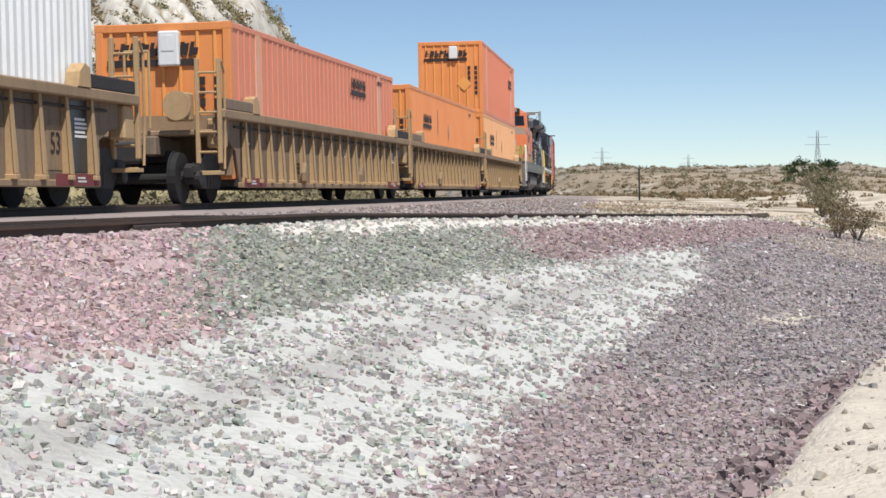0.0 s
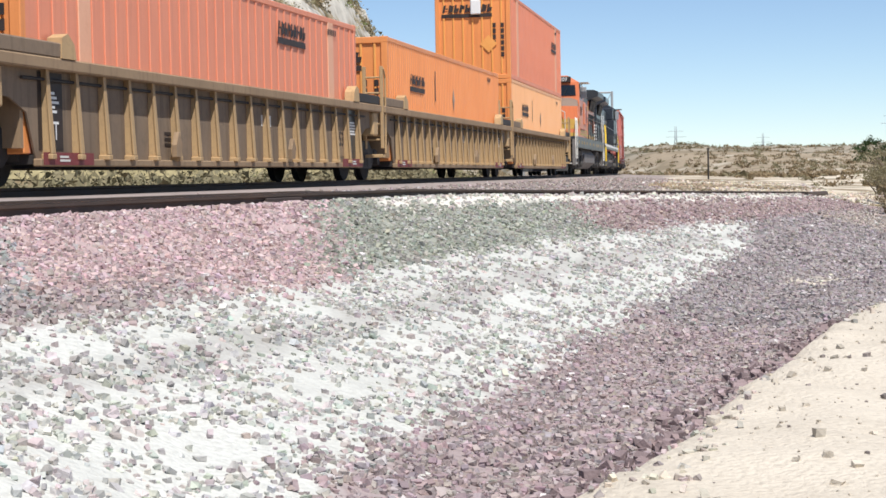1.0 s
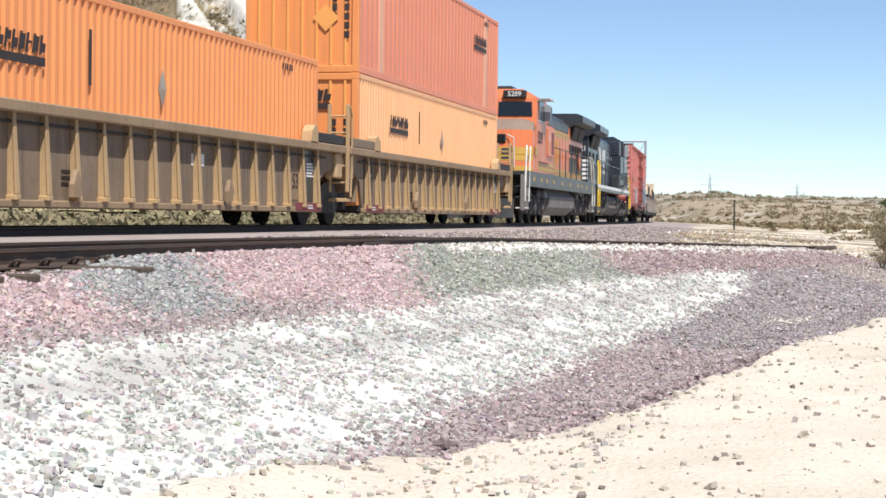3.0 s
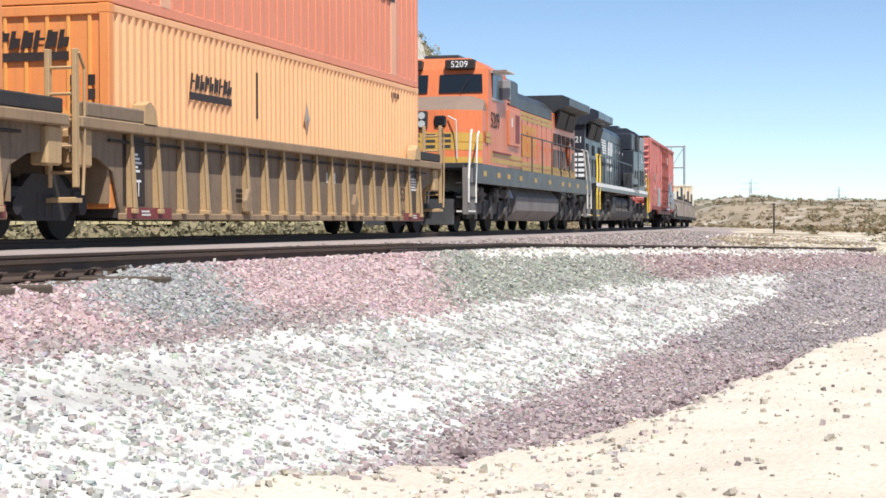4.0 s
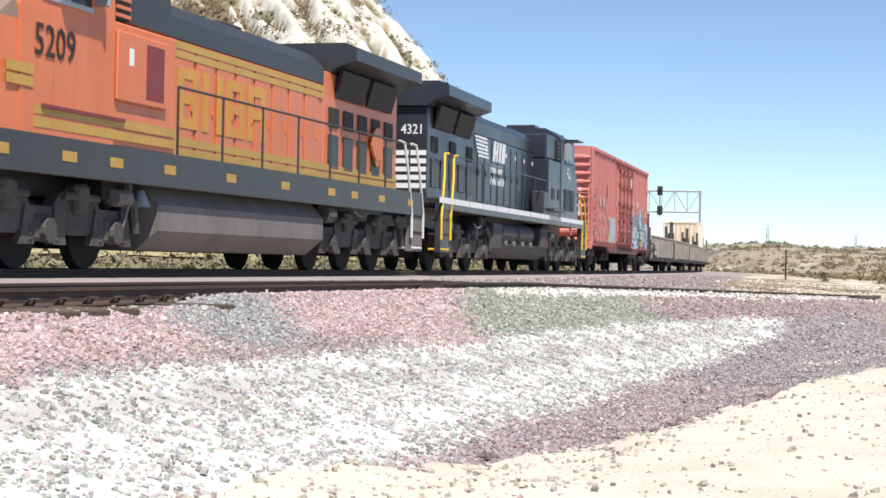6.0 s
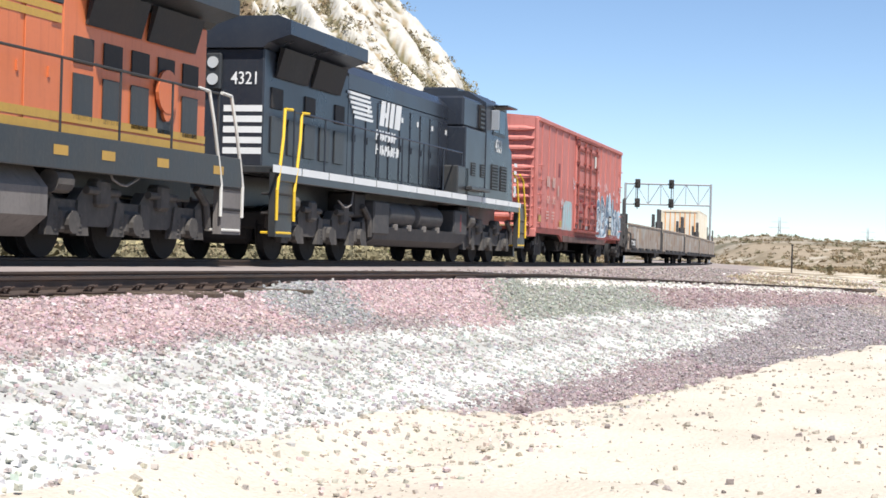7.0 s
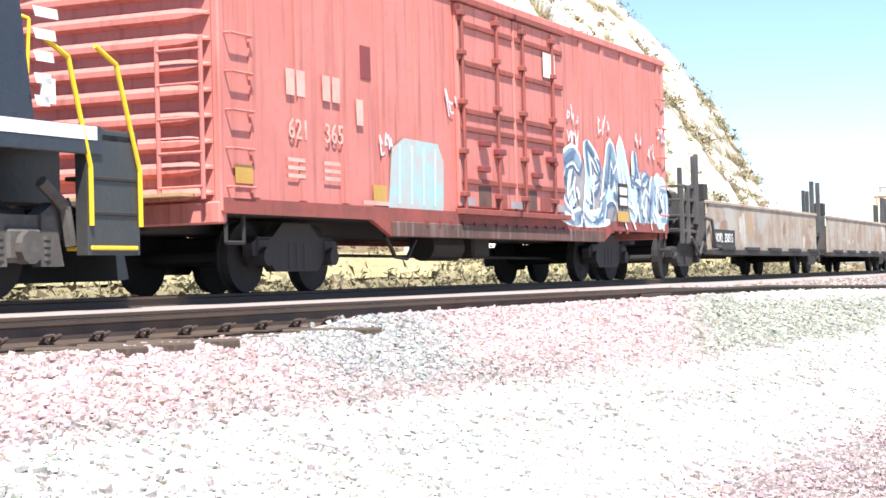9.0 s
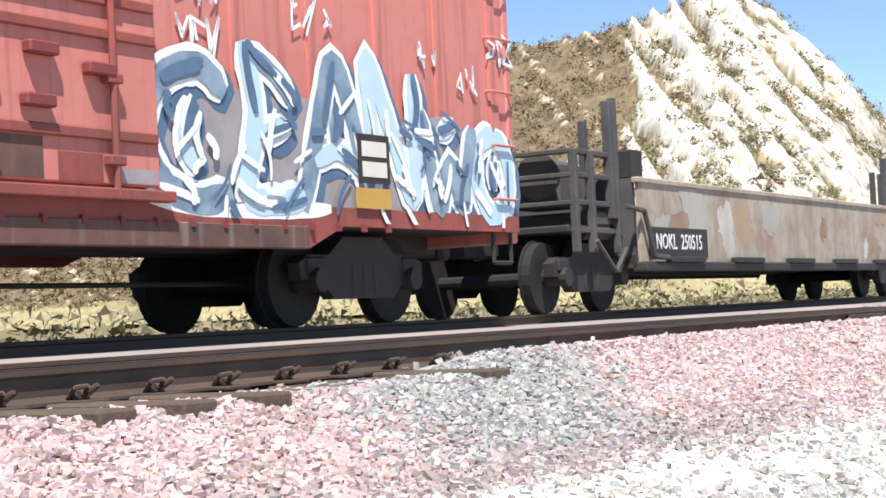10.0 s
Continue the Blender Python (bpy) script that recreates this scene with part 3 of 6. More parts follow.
def container_marks(c, small_x, L=8.075, W=1.295, word=9, refl=None, end_word=True, roundel=None, height=1.9):
    for s in (-1, 1):
        slanted_word(c, word, 1.75, .26, "blackpaint", on_side(small_x * (1 if s < 0 else -1), s * (W + .012), height, s), label="faded dark brand mark on the side")
        g = Geo()
        for k in range(5):
            g.add([(k * .13, 0, 0), (k * .13 + .08, 0, 0), (k * .13 + .08, .12, 0), (k * .13, .12, 0)], [(0, 1, 2, 3)])
        ob = part("number_row", g, "blackpaint", c, "small dark number row")
        ob.matrix_basis = on_side((L - 2.2) * (1 if s < 0 else -1), s * (W + .012), 2.55, s)
        if roundel is not None:
            g = Geo().add([(0, -.32, 0), (.16, 0, 0), (0, .32, 0), (-.16, 0, 0)], [(0, 1, 2, 3)])
            ob = part("placard", g, "spine", c, "grey diamond placard")
            ob.matrix_basis = on_side(roundel, s * (W + .012), 1.75, s)
            g = Geo().add([(-.04, -.4, 0), (.05, -.4, 0), (.05, .4, 0), (-.04, .4, 0)], [(0, 1, 2, 3)])
            ob = part("scuff", g, "dark", c, "dark scuff mark")
            ob.matrix_basis = on_side(roundel - 2.6, s * (W + .012), 2.0, s)
    if end_word:
        slanted_word(c, 9, 1.72, .27, "blackpaint", pose(-L + .006, .18, 2.28, 90, 0, -90), label="bold dark brand mark over a bar")
        g = Geo()
        for k in range(6):
            g.add([(0, -k * .2, 0), (.11, -k * .2, 0), (.11, -k * .2 + .15, 0), (0, -k * .2 + .15, 0)], [(0, 1, 2, 3)])
            if k < 4:
                g.add([(-.28, -k * .2, 0), (-.17, -k * .2, 0), (-.17, -k * .2 + .15, 0), (-.28, -k * .2 + .15, 0)], [(0, 1, 2, 3)])
        ob = tagged(part("code_column", g, "blackpaint", c, "column of dark code characters"), kind="stuff")
        ob.matrix_basis = pose(-L + .006, -W + .32, 1.75, 90, 0, -90)
        g = Geo().add([(0, -.3, 0), (.3, 0, 0), (0, .3, 0), (-.3, 0, 0)], [(0, 1, 2, 3)])
        ob = part("placard", g, "stripe", c, "faded diamond placard")
        ob.matrix_basis = pose(-L + .004, -.55, 1.2, 90, 0, -90)


PITCH = 19.03
MIDS = [-3.06 - 8.075 - PITCH * k for k in range(4)]     # D, C, B and the unit ahead
c = container("sun-bleached salmon forty-eight-post container with pale stacking posts", "salmon", "orange_end", posts=True)
container_marks(c, 3.4, height=2.3)
part("data_box", Geo().box(-8.22, -8.075, -.35, .05, 2.1, 2.75, .03).box(-8.23, -8.21, -.27, -.03, 2.38, 2.66), "white", c, "white boxed unit with a dark window")
seat_container(c, MIDS[2], .43)
c = container("bright orange corrugated container with dark brand mark", "orange", "orange_end")
container_marks(c, -4.7, roundel=.16)
seat_container(c, MIDS[1], .43)
c = container("pale peach corrugated container, lower of a stacked pair", "peach", "orange_end")
container_marks(c, -4.35, roundel=.3)
seat_container(c, MIDS[0], .43)
c = container("sun-bleached salmon container stacked on another", "salmon", "orange_end", posts=True)
container_marks(c, 5.3)
part("data_box", Geo().box(-8.2, -8.075, -.3, .05, 2.2, 2.7, .03), "white", c, "white boxed unit")
seat_container(c, MIDS[0], 3.345)
c = container("white corrugated container with clean upright ribs", "white", "white", posts=False)
seat_container(c, MIDS[3] - 4.0, .43)


# ---- well cars
def bars(parent, m, rows, width, height, mat, name="stencil", label=""):
    g = Geo()
    for k in range(rows):
        w = width * (0.75 + 0.25 * ((k * 7) % 3) / 2)
        z = -k * height * 1.7
        g.add([(-width / 2, z, 0), (-width / 2 + w, z, 0), (-width / 2 + w, z + height, 0), (-width / 2, z + height, 0)], [(0, 1, 2, 3)])
    ob = tagged(part(name, g, mat, parent, label), kind="stuff")
    ob.matrix_basis = m
    return ob


RIB = {}


def rib_mesh(s):
    if s not in RIB:
        g = Geo()
        g.add([(-.022, s * 1.362, .34), (.022, s * 1.362, .34), (.022, s * 1.50, .44), (-.022, s * 1.50, .44),
               (-.022, s * 1.362, 1.5), (.022, s * 1.362, 1.5), (.022, s * 1.44, 1.5), (-.022, s * 1.44, 1.5)],
              [(0, 1, 2, 3), (4, 7, 6, 5), (0, 3, 7, 4), (1, 5, 6, 2), (2, 6, 7, 3), (0, 4, 5, 1)])
        g.add([(-.055, s * 1.49, .44), (.055, s * 1.49, .44), (.04, s * 1.43, 1.5), (-.04, s * 1.43, 1.5),
               (-.055, s * 1.51, .44), (.055, s * 1.51, .44), (.04, s * 1.45, 1.5), (-.04, s * 1.45, 1.5)],
              [(0, 1, 2, 3), (4, 7, 6, 5), (0, 3, 7, 4), (1, 5, 6, 2), (2, 6, 7, 3), (0, 4, 5, 1)])
        g.box(-.07, .07, s * 1.36, s * 1.52, .36, .43, .01)
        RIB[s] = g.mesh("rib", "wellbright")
    return RIB[s]


def stand_mesh():
    """Ladder and brake stand at a car's end."""
    g = Geo()
    for y in (-1.46, -1.06):
        g.box(-.05, .05, y - .035, y + .035, .7, 2.55, .01)
    for z in (.55, .9, 1.25, 1.6, 1.95, 2.3):
        g.tube((0, -1.46, z), (0, -1.06, z), .022, n=6)
    g.box(-.12, .1, -1.5, -1.0, .5, .56)
    g.pipe([(.12, -1.5, .6), (.18, -1.5, 1.2), (.18, -1.5, 2.3), (.02, -1.5, 2.5)], .022)
    g.box(-.2, .06, -.98, -.55, 1.45, 1.95, .03)
    g.tube((-.26, -.76, 1.72), (-.22, -.76, 1.72), .26, n=16)
    g.pipe([(-.05, -.2, 1.35), (-.05, -.2, 2.7), (-.05, .25, 2.7), (-.05, .25, 1.35)], .025)
    return g.mesh("brake_stand", "wellbright")


STAND = stand_mesh()


def well_unit(u, front_end, rear_end, rear_mark=True, number=""):
    """One well of an articulated car; front_end, rear_end: True where the unit ends on a coupler with its own truck."""
    t = thing("well_car", "ochre-yellow articulated well car unit, grimy, with ribbed sides", "rail car", "well car units")
    E = 9.35
    for s in (-1, 1):
        o = [(-E, 1.5), (-E, 1.18), (-8.55, 1.12), (-8.1, .95), (-7.85, .34), (7.85, .34), (8.1, .95), (8.55, 1.12), (E, 1.18), (E, 1.5)]
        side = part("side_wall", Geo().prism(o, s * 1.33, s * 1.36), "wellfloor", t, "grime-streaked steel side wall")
        x = -7.65
        k = 0
        while x <= 7.7:
            at_mesh("rib", rib_mesh(s), side, pose(x, 0, 0))
            x += .9
            k += 1
        part("top_chord", Geo().box(-E, E, s * 1.31, s * 1.53, 1.5, 1.66, .02), "well", t)
        part("bottom_sill", Geo().box(-7.9, 7.9, s * 1.33, s * 1.45, .27, .37, .015), "well", t)
        part("pipe_run", Geo().tube((-8.3, s * 1.40, 1.38), (8.3, s * 1.40, 1.38), .022, n=6), "dark", t)
        for e in (-1, 1):
            part("end_curb", Geo().box(e * 7.35, e * 9.2, s * 1.30, s * 1.52, 1.66, 1.86, .02), "dark" if e > 0 else "wellfloor", t, "dark raised end curb")
            part("container_guide", Geo().prism([(e * 6.95, 1.66), (e * 7.4, 1.66), (e * 7.38, 1.93), (e * 7.2, 1.99), (e * 7.0, 1.86)], s * 1.33, s * 1.54), "wellbright", t, "worn yellow container guide")
            panel = part("marking_panel", Geo().box(e * 7.78, e * 7.05, s * 1.361, s * 1.366, .48, 1.48), "blackpaint" if e < 0 else "engdark", side, "black stencilled marking panel")
            part("end_stripe", Geo().box(e * 6.3, e * 7.84, s * 1.452, s * 1.462, .29, .45), "redmark", side, "dark red reflector stripe")
            bars(side, on_side(e * 7.42, s * 1.372, 1.2, s), 5, .5, .035, "whitepaint")
            bars(side, on_side(e * 7.2, s * 1.466, .38, s), 2, .36, .028, "steelwhite")
        writing("25T", .34, "whitepaint", side, on_side(-7.42, s * 1.372, .72, s), "load_limit_mark", .85)
        plate = part("panel", Geo().box(6.2, 6.85, s * 1.361, s * 1.366, .5, 1.1), "well", side)
        writing("53", .42, "blackpaint", side, on_side(6.5, s * 1.372, .85, s), "size_mark", .85)
        bars(side, on_side(1.6, s * 1.366, 1.0, s), 1, .75, .2, "steelwhite", label="pale reporting mark bars")
        bars(side, on_side(-3.2, s * 1.366, .75, s), 3, .5, .05, "blackpaint")
        for x in (-3.3, 2.6):
            part("drain_bracket", Geo().prism([(x - .1, .42), (x + .08, .42), (x + .16, .62), (x + .02, .8), (x - .1, .6)], s * 1.46, s * 1.54), "well", side)
    part("well_floor", Geo().box(-7.9, 7.9, -1.33, 1.33, .3, .42), "dark", t)
    for e, coupled in ((-1, front_end), (1, rear_end)):
        part("end_bulkhead", Geo().box(e * 8.12, e * 8.2, -1.32, 1.32, .5, 1.62), "well", t)
        part("end_deck", Geo().box(e * 8.2, e * 9.4, -1.31, 1.31, 1.2, 1.3, .02), "well", t)
        part("end_sill", Geo().box(e * 8.2, e * 9.65, -.35, .35, .85, 1.2, .03), "wellfloor", t)
        for s in (-1, 1):
            part("end_post", Geo().box(e * 8.9, e * 9.3, s * 1.18, s * 1.45, .98, 1.5, .03), "wellbright", t)
        if coupled:
            part("coupler", Geo().box(e * 9.4, e * 10.1, -.16, .16, .74, 1.02, .03).box(e * 9.95, e * 10.25, -.24, .22, .7, 1.08, .05), "dark", t)
    at_mesh("brake_stand", STAND, t, pose(-9.42, 0, 0))
    if rear_end:
        at_mesh("brake_stand", STAND, t, pose(9.42, 0, 0))
    if front_end:
        bogie(t, -8.75)
        bogie(t, 9.515)
    elif rear_end:
        bogie(t, 8.75)
    else:
        bogie(t, 9.515)
    CARS.append((t, u, 9.515, 0, 0))


well_unit(MIDS[0], False, True)
well_unit(MIDS[1], False, False)
well_unit(MIDS[2], True, False)
well_unit(MIDS[3] - 4.0, False, True)


# ---- locomotives
def hull(plan0, z0, plan1, z1):
    """A body between two outlines in the plan with as many corners."""
    k = len(plan0)
    vs = [(x, y, z0) for x, y in plan0] + [(x, y, z1) for x, y in plan1]
    return vs, [(i, (i + 1) % k, k + (i + 1) % k, k + i) for i in range(k)] + [tuple(range(k - 1, -1, -1)), tuple(range(k, 2 * k))]


def engine_frame_mesh():
    g = Geo()
    for s in (-1,):
        o = [(-2.95, .62), (-2.9, .95), (-2.55, 1.0), (-2.3, .86), (-1.7, .86), (-1.5, 1.05), (-.5, 1.05), (-.3, .86), (.3, .86), (.5, 1.05), (1.5, 1.05), (1.7, .86), (2.3, .86),
             (2.55, 1.0), (2.9, .95), (2.95, .62), (2.4, .62), (1.6, .62), (1.3, .48), (.7, .48), (.4, .62), (-.4, .62), (-.7, .48), (-1.3, .48), (-1.6, .62), (-2.4, .62)]
        g.prism(o, -.09, .09)
    for x in (-2, 0, 2):
        g.box(x - .28, x + .28, -.16, .02, .38, .74, .05)
        g.tube((x, -.24, .53), (x, -.1, .53), .17, n=12)
        for d in (-.36, .36):
            for k in range(4):
                g.tube((x + d, -.03, .40 + k * .07), (x + d, -.03, .44 + k * .07), .12, n=10)
            g.prism([(x + d * .7, .34), (x + d * 1.75, .34), (x + d * 1.4, .86), (x + d * .8, .86)], -.13, -.02)
    for x in (-1.0, 1.0):
        g.box(x - .2, x + .2, -.2, .05, .78, 1.2, .05)
        g.tube((x - .5, -.14, 1.02), (x + .5, -.14, 1.0), .06, n=8)
    g.tube((-2.7, -.2, 1.1), (-2.25, -.2, 1.1), .17, n=12)
    g.pipe([(2.3, -.12, 1.2), (2.62, -.16, .95), (2.7, -.16, .55)], .07)
    return g.mesh("side_frame", "gear")


FRAME_3 = engine_frame_mesh()


def engine_truck(parent, x):
    g = Geo().box(x - 2.5, x + 2.5, -.9, .9, .6, .95, .04)
    for k in (-2, 0, 2):
        g.box(x + k - .45, x + k + .45, -.55, .55, .3, .8, .1)
    t = part("truck", g, "dark", parent)
    at_mesh("side_frame", FRAME_3, t, pose(x, -1.12, 0))
    at_mesh("side_frame", FRAME_3, t, pose(x, 1.12, 0, 0, 0, 180))
    for k in (-2, 0, 2):
        wheelset(t, x + k, .53, WHEEL_42)


def locomotive(label, bn, number):
    t = thing("locomotive", label, "locomotive", "locomotives")
    hood, top, sill, cabm = ("bnorange", "engdark", "engdark", "bnorange") if bn else ("nsblack",) * 4
    rail_c = "steelwhite" if bn else "safety"
    part("frame", Geo().box(-10.35, 10.35, -1.5, 1.5, 1.62, 1.76, .02).box(-10.2, 10.2, -.6, .6, 1.0, 1.62, .03), "engdark", t)
    for s in (-1, 1):
        part("side_sill", Geo().box(-9.7, 10.3, s * 1.46, s * 1.53, 1.26 if bn else 1.48, 1.78, .012), sill, t)
        if bn:
            for x in (-8.4, -6.6, -5.2, -3.4, -1.0, 1.5, 4.0, 5.4, 7.2, 9.3):
                part("reflector", Geo().box(x - .2, x + .2, s * 1.531, s * 1.536, 1.46, 1.6), "bnyellow", t, "yellow reflector plate")
        else:
            x = -9.6
            while x < 10.1:
                part("sill_stripe", Geo().box(x, x + 1.5, s * 1.531, s * 1.537, 1.63, 1.77), "whitepaint", t, "white sill stripe")
                x += 1.56
    # nose and cab
    p0 = [(-9.25, -.85), (-9.25, .85), (-8.65, 1.5), (-7.6, 1.52), (-7.6, -1.52), (-8.65, -1.5)]
    p1 = [(-9.0, -.85), (-9.0, .85), (-8.45, 1.48), (-7.6, 1.5), (-7.6, -1.5), (-8.45, -1.48)]
    vs, fs = hull(p0, 1.76, p1, 3.2)
    nose = part("nose", Geo().add(vs, fs), cabm, t)
    p2 = [(-8.05, -.8), (-8.05, .8), (-7.72, 1.42), (-7.6, 1.44), (-7.6, -1.44), (-7.72, -1.42)]
    vs, fs = hull(p1, 3.2, p2, 3.62)
    part("nose_top", Geo().add(vs, fs), "antiglare" if bn else cabm, t, "dull grey-brown anti-glare top of the nose" if bn else "")
    g = Geo()
    q0 = [(-7.95, -1.52), (-5.3, -1.52), (-5.3, 1.52), (-7.95, 1.52)]
    q1 = [(-7.7, -1.48), (-5.3, -1.48), (-5.3, 1.48), (-7.7, 1.48)]
    q2 = [(-7.55, -.95), (-5.3, -.95), (-5.3, .95), (-7.55, .95)]
    rings = [[(px, py, z) for px, py in q] for q, z in ((q0, 1.76), (q0, 3.4), (q1, 4.36), (q2, 4.68))]
    g.add([p for ring in rings for p in ring], [(4 * k + i, 4 * k + (i + 1) % 4, 4 * k + 4 + (i + 1) % 4, 4 * k + 4 + i) for k in range(3) for i in range(4)] + [(3, 2, 1, 0), (12, 13, 14, 15)])
    cab = part("cab", g, cabm, t)
    for s in (-1, 1):
        g = Geo()
        g.add([(-7.87, s * .16, 3.72), (-7.87, s * 1.36, 3.72), (-7.745, s * 1.32, 4.22), (-7.745, s * .16, 4.22), (-7.90, s * .16, 3.72), (-7.90, s * 1.36, 3.72), (-7.775, s * 1.32, 4.22), (-7.775, s * .16, 4.22)],
              [(0, 1, 2, 3), (4, 7, 6, 5), (0, 4, 5, 1), (1, 5, 6, 2), (2, 6, 7, 3), (3, 7, 4, 0)])
        part("windshield", g, "glass", cab, "dark windshield pane")
        for a, b in ((-7.35, -6.72), (-6.66, -6.05)):
            part("side_window", Geo().box(a, b, s * 1.495, s * 1.53, 3.62, 4.26), "glass", cab)
        part("window_frame", Geo().box(-7.42, -5.98, s * 1.49, s * 1.535, 3.54, 3.61, .005).box(-7.42, -5.98, s * 1.46, s * 1.53, 4.27, 4.33, .005).box(-6.72, -6.66, s * 1.49, s * 1.535, 3.6, 4.28), "gantry" if bn else "engdark", cab)
        part("sunshade", Geo().prism([(-7.3, 4.36), (-6.1, 4.36), (-6.15, 4.32), (-7.25, 4.32)], s * 1.5, s * 1.9), "steelwhite" if bn else "engdark", cab)
        part("mirror", Geo().box(-5.92, -5.85, s * 1.5, s * 1.72, 3.65, 4.2, .01), "gantry", cab)
        part("number_board", Geo().box(-7.86, -7.5, s * .32, s * 1.12, 4.34, 4.62, .03), "blackpaint", cab, "black number board")
        ob = writing(number, .24, "whitepaint", cab, pose(-7.868, s * .72, 4.48, 90, 0, -90), "road_number")
        part("nose_rail", Geo().pipe([(-9.2, s * .95, 1.9), (-9.28, s * .95, 2.9), (-9.1, s * .7, 3.02)], .02), rail_c, nose)
        # steps and pilot at the front
        part("pilot_plate", Geo().prism([(-10.35, .45), (-9.45, .45), (-9.45, 1.7), (-10.35, 1.7)], s * 1.36, s * 1.5), "tank" if bn else "engdark", t)
        for z in (.5, .86, 1.22):
            part("step", Geo().box(-10.3, -9.5, s * 1.18, s * 1.52, z, z + .045, .01), "dark" if z > .6 else rail_c, t)
        for x in (-10.35, -9.5):
            part("corner_rail", Geo().pipe([(x, s * 1.52, .75), (x, s * 1.52, 1.35), (x + (.35 if x < -10 else .3), s * 1.5, 2.45), (x + .65, s * 1.46, 2.62)], .028), rail_c, t)
    part("cab_roof_vent", Geo().box(-6.9, -5.9, -.5, .5, 4.66, 4.84, .04), top, cab)
    part("headlight_housing", Geo().box(-9.16, -8.95, -.14, .14, 2.7, 3.17, .03), "engdark", nose, "black headlight housing")
    for z in (2.83, 3.04):
        part("headlight", Geo().tube((-9.185, 0, z), (-9.13, 0, z), .092, n=16), "lamp", nose, "round clear headlight")
    part("nose_door", Geo().box(-9.13, -8.98, .3, .7, 2.72, 3.0, .02), cabm, nose)
    part("nose_window", Geo().box(-9.14, -8.98, -.64, -.32, 2.74, 3.04, .04), "glass", nose, "rounded dark nose window")
    if bn:
        for k, (za, zb) in enumerate(((2.14, 2.34), (2.355, 2.6), (1.8, 1.96))):
            fa, fb = (za - 1.76) / 1.44, (zb - 1.76) / 1.44
            xa, xb = -9.25 + .25 * fa, -9.25 + .25 * fb
            ca, cb = -8.65 + .2 * fa, -8.65 + .2 * fb
            g = Geo().add([(xa - .006, -.85, za), (xa - .006, .85, za), (xb - .006, .85, zb), (xb - .006, -.85, zb)], [(0, 1, 2, 3)])
            for s in (-1, 1):
                g.add([(xa - .006, s * .85, za), (ca - .004, s * 1.506, za), (cb - .004, s * 1.502, zb), (xb - .006, s * .85, zb)], [(0, 1, 2, 3)])
            part("nose_band", g, "bnyellow", nose, "dull yellow nose band")
        g = Geo()
        for k in range(4):
            ya, yb = -.78 + k * .42, -.5 + k * .42
            for za, zb in ((2.19, 2.27), (2.34, 2.41), (2.48, 2.56)):
                xa, xb = -9.265 + .25 * (za - 1.76) / 1.44, -9.265 + .25 * (zb - 1.76) / 1.44
                g.add([(xa, ya, za), (xa, yb, za), (xb, yb, zb), (xb, ya, zb)], [(0, 1, 2, 3)])
        part("nose_emblem", g, "engdark", nose, "dark brand blocks on the nose")
        for s in (-1, 1):
            part("wiper", Geo().tube((-7.95, s * .75, 3.66), (-7.85, s * .95, 4.08), .012, n=5), "dark", cab)
    part("plow", Geo().prism([(-10.62, .2), (-10.42, .18), (-10.36, .8), (-10.43, .84)], -1.15, 1.15), "engdark", t, "steel snow plow blade")
    for e in (-1, 1):
        part("coupler", Geo().box(e * 10.3, e * 10.95, -.15, .15, .74, 1.02, .03).box(e * 10.8, e * 11.15, -.24, .22, .68, 1.1, .05), "dark", t)
        for s in (-1, 1):
            part("air_hose", Geo().pipe([(e * 10.4, s * .5, 1.1), (e * 10.6, s * .52, .7), (e * 10.75, s * .5, .5)], .03), "dark", t)
    # auxiliary cab
    part("equipment_cab", Geo().box(-5.3, -3.2, -1.5, 1.5, 1.76, 3.55, .03), hood, t)
    part("equipment_cab_top", Geo().box(-5.3, -3.2, -1.42, 1.42, 3.55, 4.35, .06), top, t)
    for s in (-1, 1):
        part("side_louvre", Geo().box(-5.2, -4.75, s * 1.43, s * 1.47, 3.6, 4.25), "dark", t)
        for k in range(5):
            part("louvre_slat", Geo().box(-5.2, -4.75, s * 1.45, s * 1.49, 3.63 + k * .12, 3.68 + k * .12), hood if bn else "engdark", t)
        if bn:
            box = part("control_box", Geo().box(-5.28, -3.6, s * 1.50, s * 1.56, 2.42, 3.42, .02), hood, t)
            # flat dark plate: the hollow's shade is painted, nothing is cut in
            part("recess", Geo().box(-4.35, -3.75, s * 1.561, s * 1.566, 2.52, 3.32), "redmark", box, "flat dark red panel painted as the cabinet's shaded hollow")
            part("marker", Geo().box(-4.92, -4.78, s * 1.561, s * 1.566, 2.95, 3.2), "whitepaint", box)
            part("cab_step_line", Geo().box(-7.4, -5.0, s * 1.53, s * 1.56, 2.12, 2.17), "redmark", cab)
        else:
            for x in (-7.32, -6.28):
                lv = part("louvre", Geo().box(x - .38, x + .38, s * 1.525, s * 1.54, 2.02, 2.72), "dark", cab, "black louvred grille")
                for k in range(8):
                    part("louvre_slat", Geo().box(x - .37, x + .37, s * 1.541, s * 1.556, 2.05 + k * .085, 2.085 + k * .085), "engdark", lv)
            for x in (-5.0, -4.0):
                part("small_louvre", Geo().box(x - .22, x + .22, s * 1.505, s * 1.515, 2.3, 2.65), "dark", t)
                for k in range(5):
                    part("louvre_slat", Geo().box(x - .21, x + .21, s * 1.516, s * 1.526, 2.32 + k * .065, 2.35 + k * .065), "engdark", t)
            part("step_ladder", Geo().box(-5.2, -3.2, s * 1.52, s * 1.7, 1.9, 2.0, .02).box(-3.6, -2.5, s * 1.1, s * 1.5, 1.76, 2.5, .03), "engdark", t)
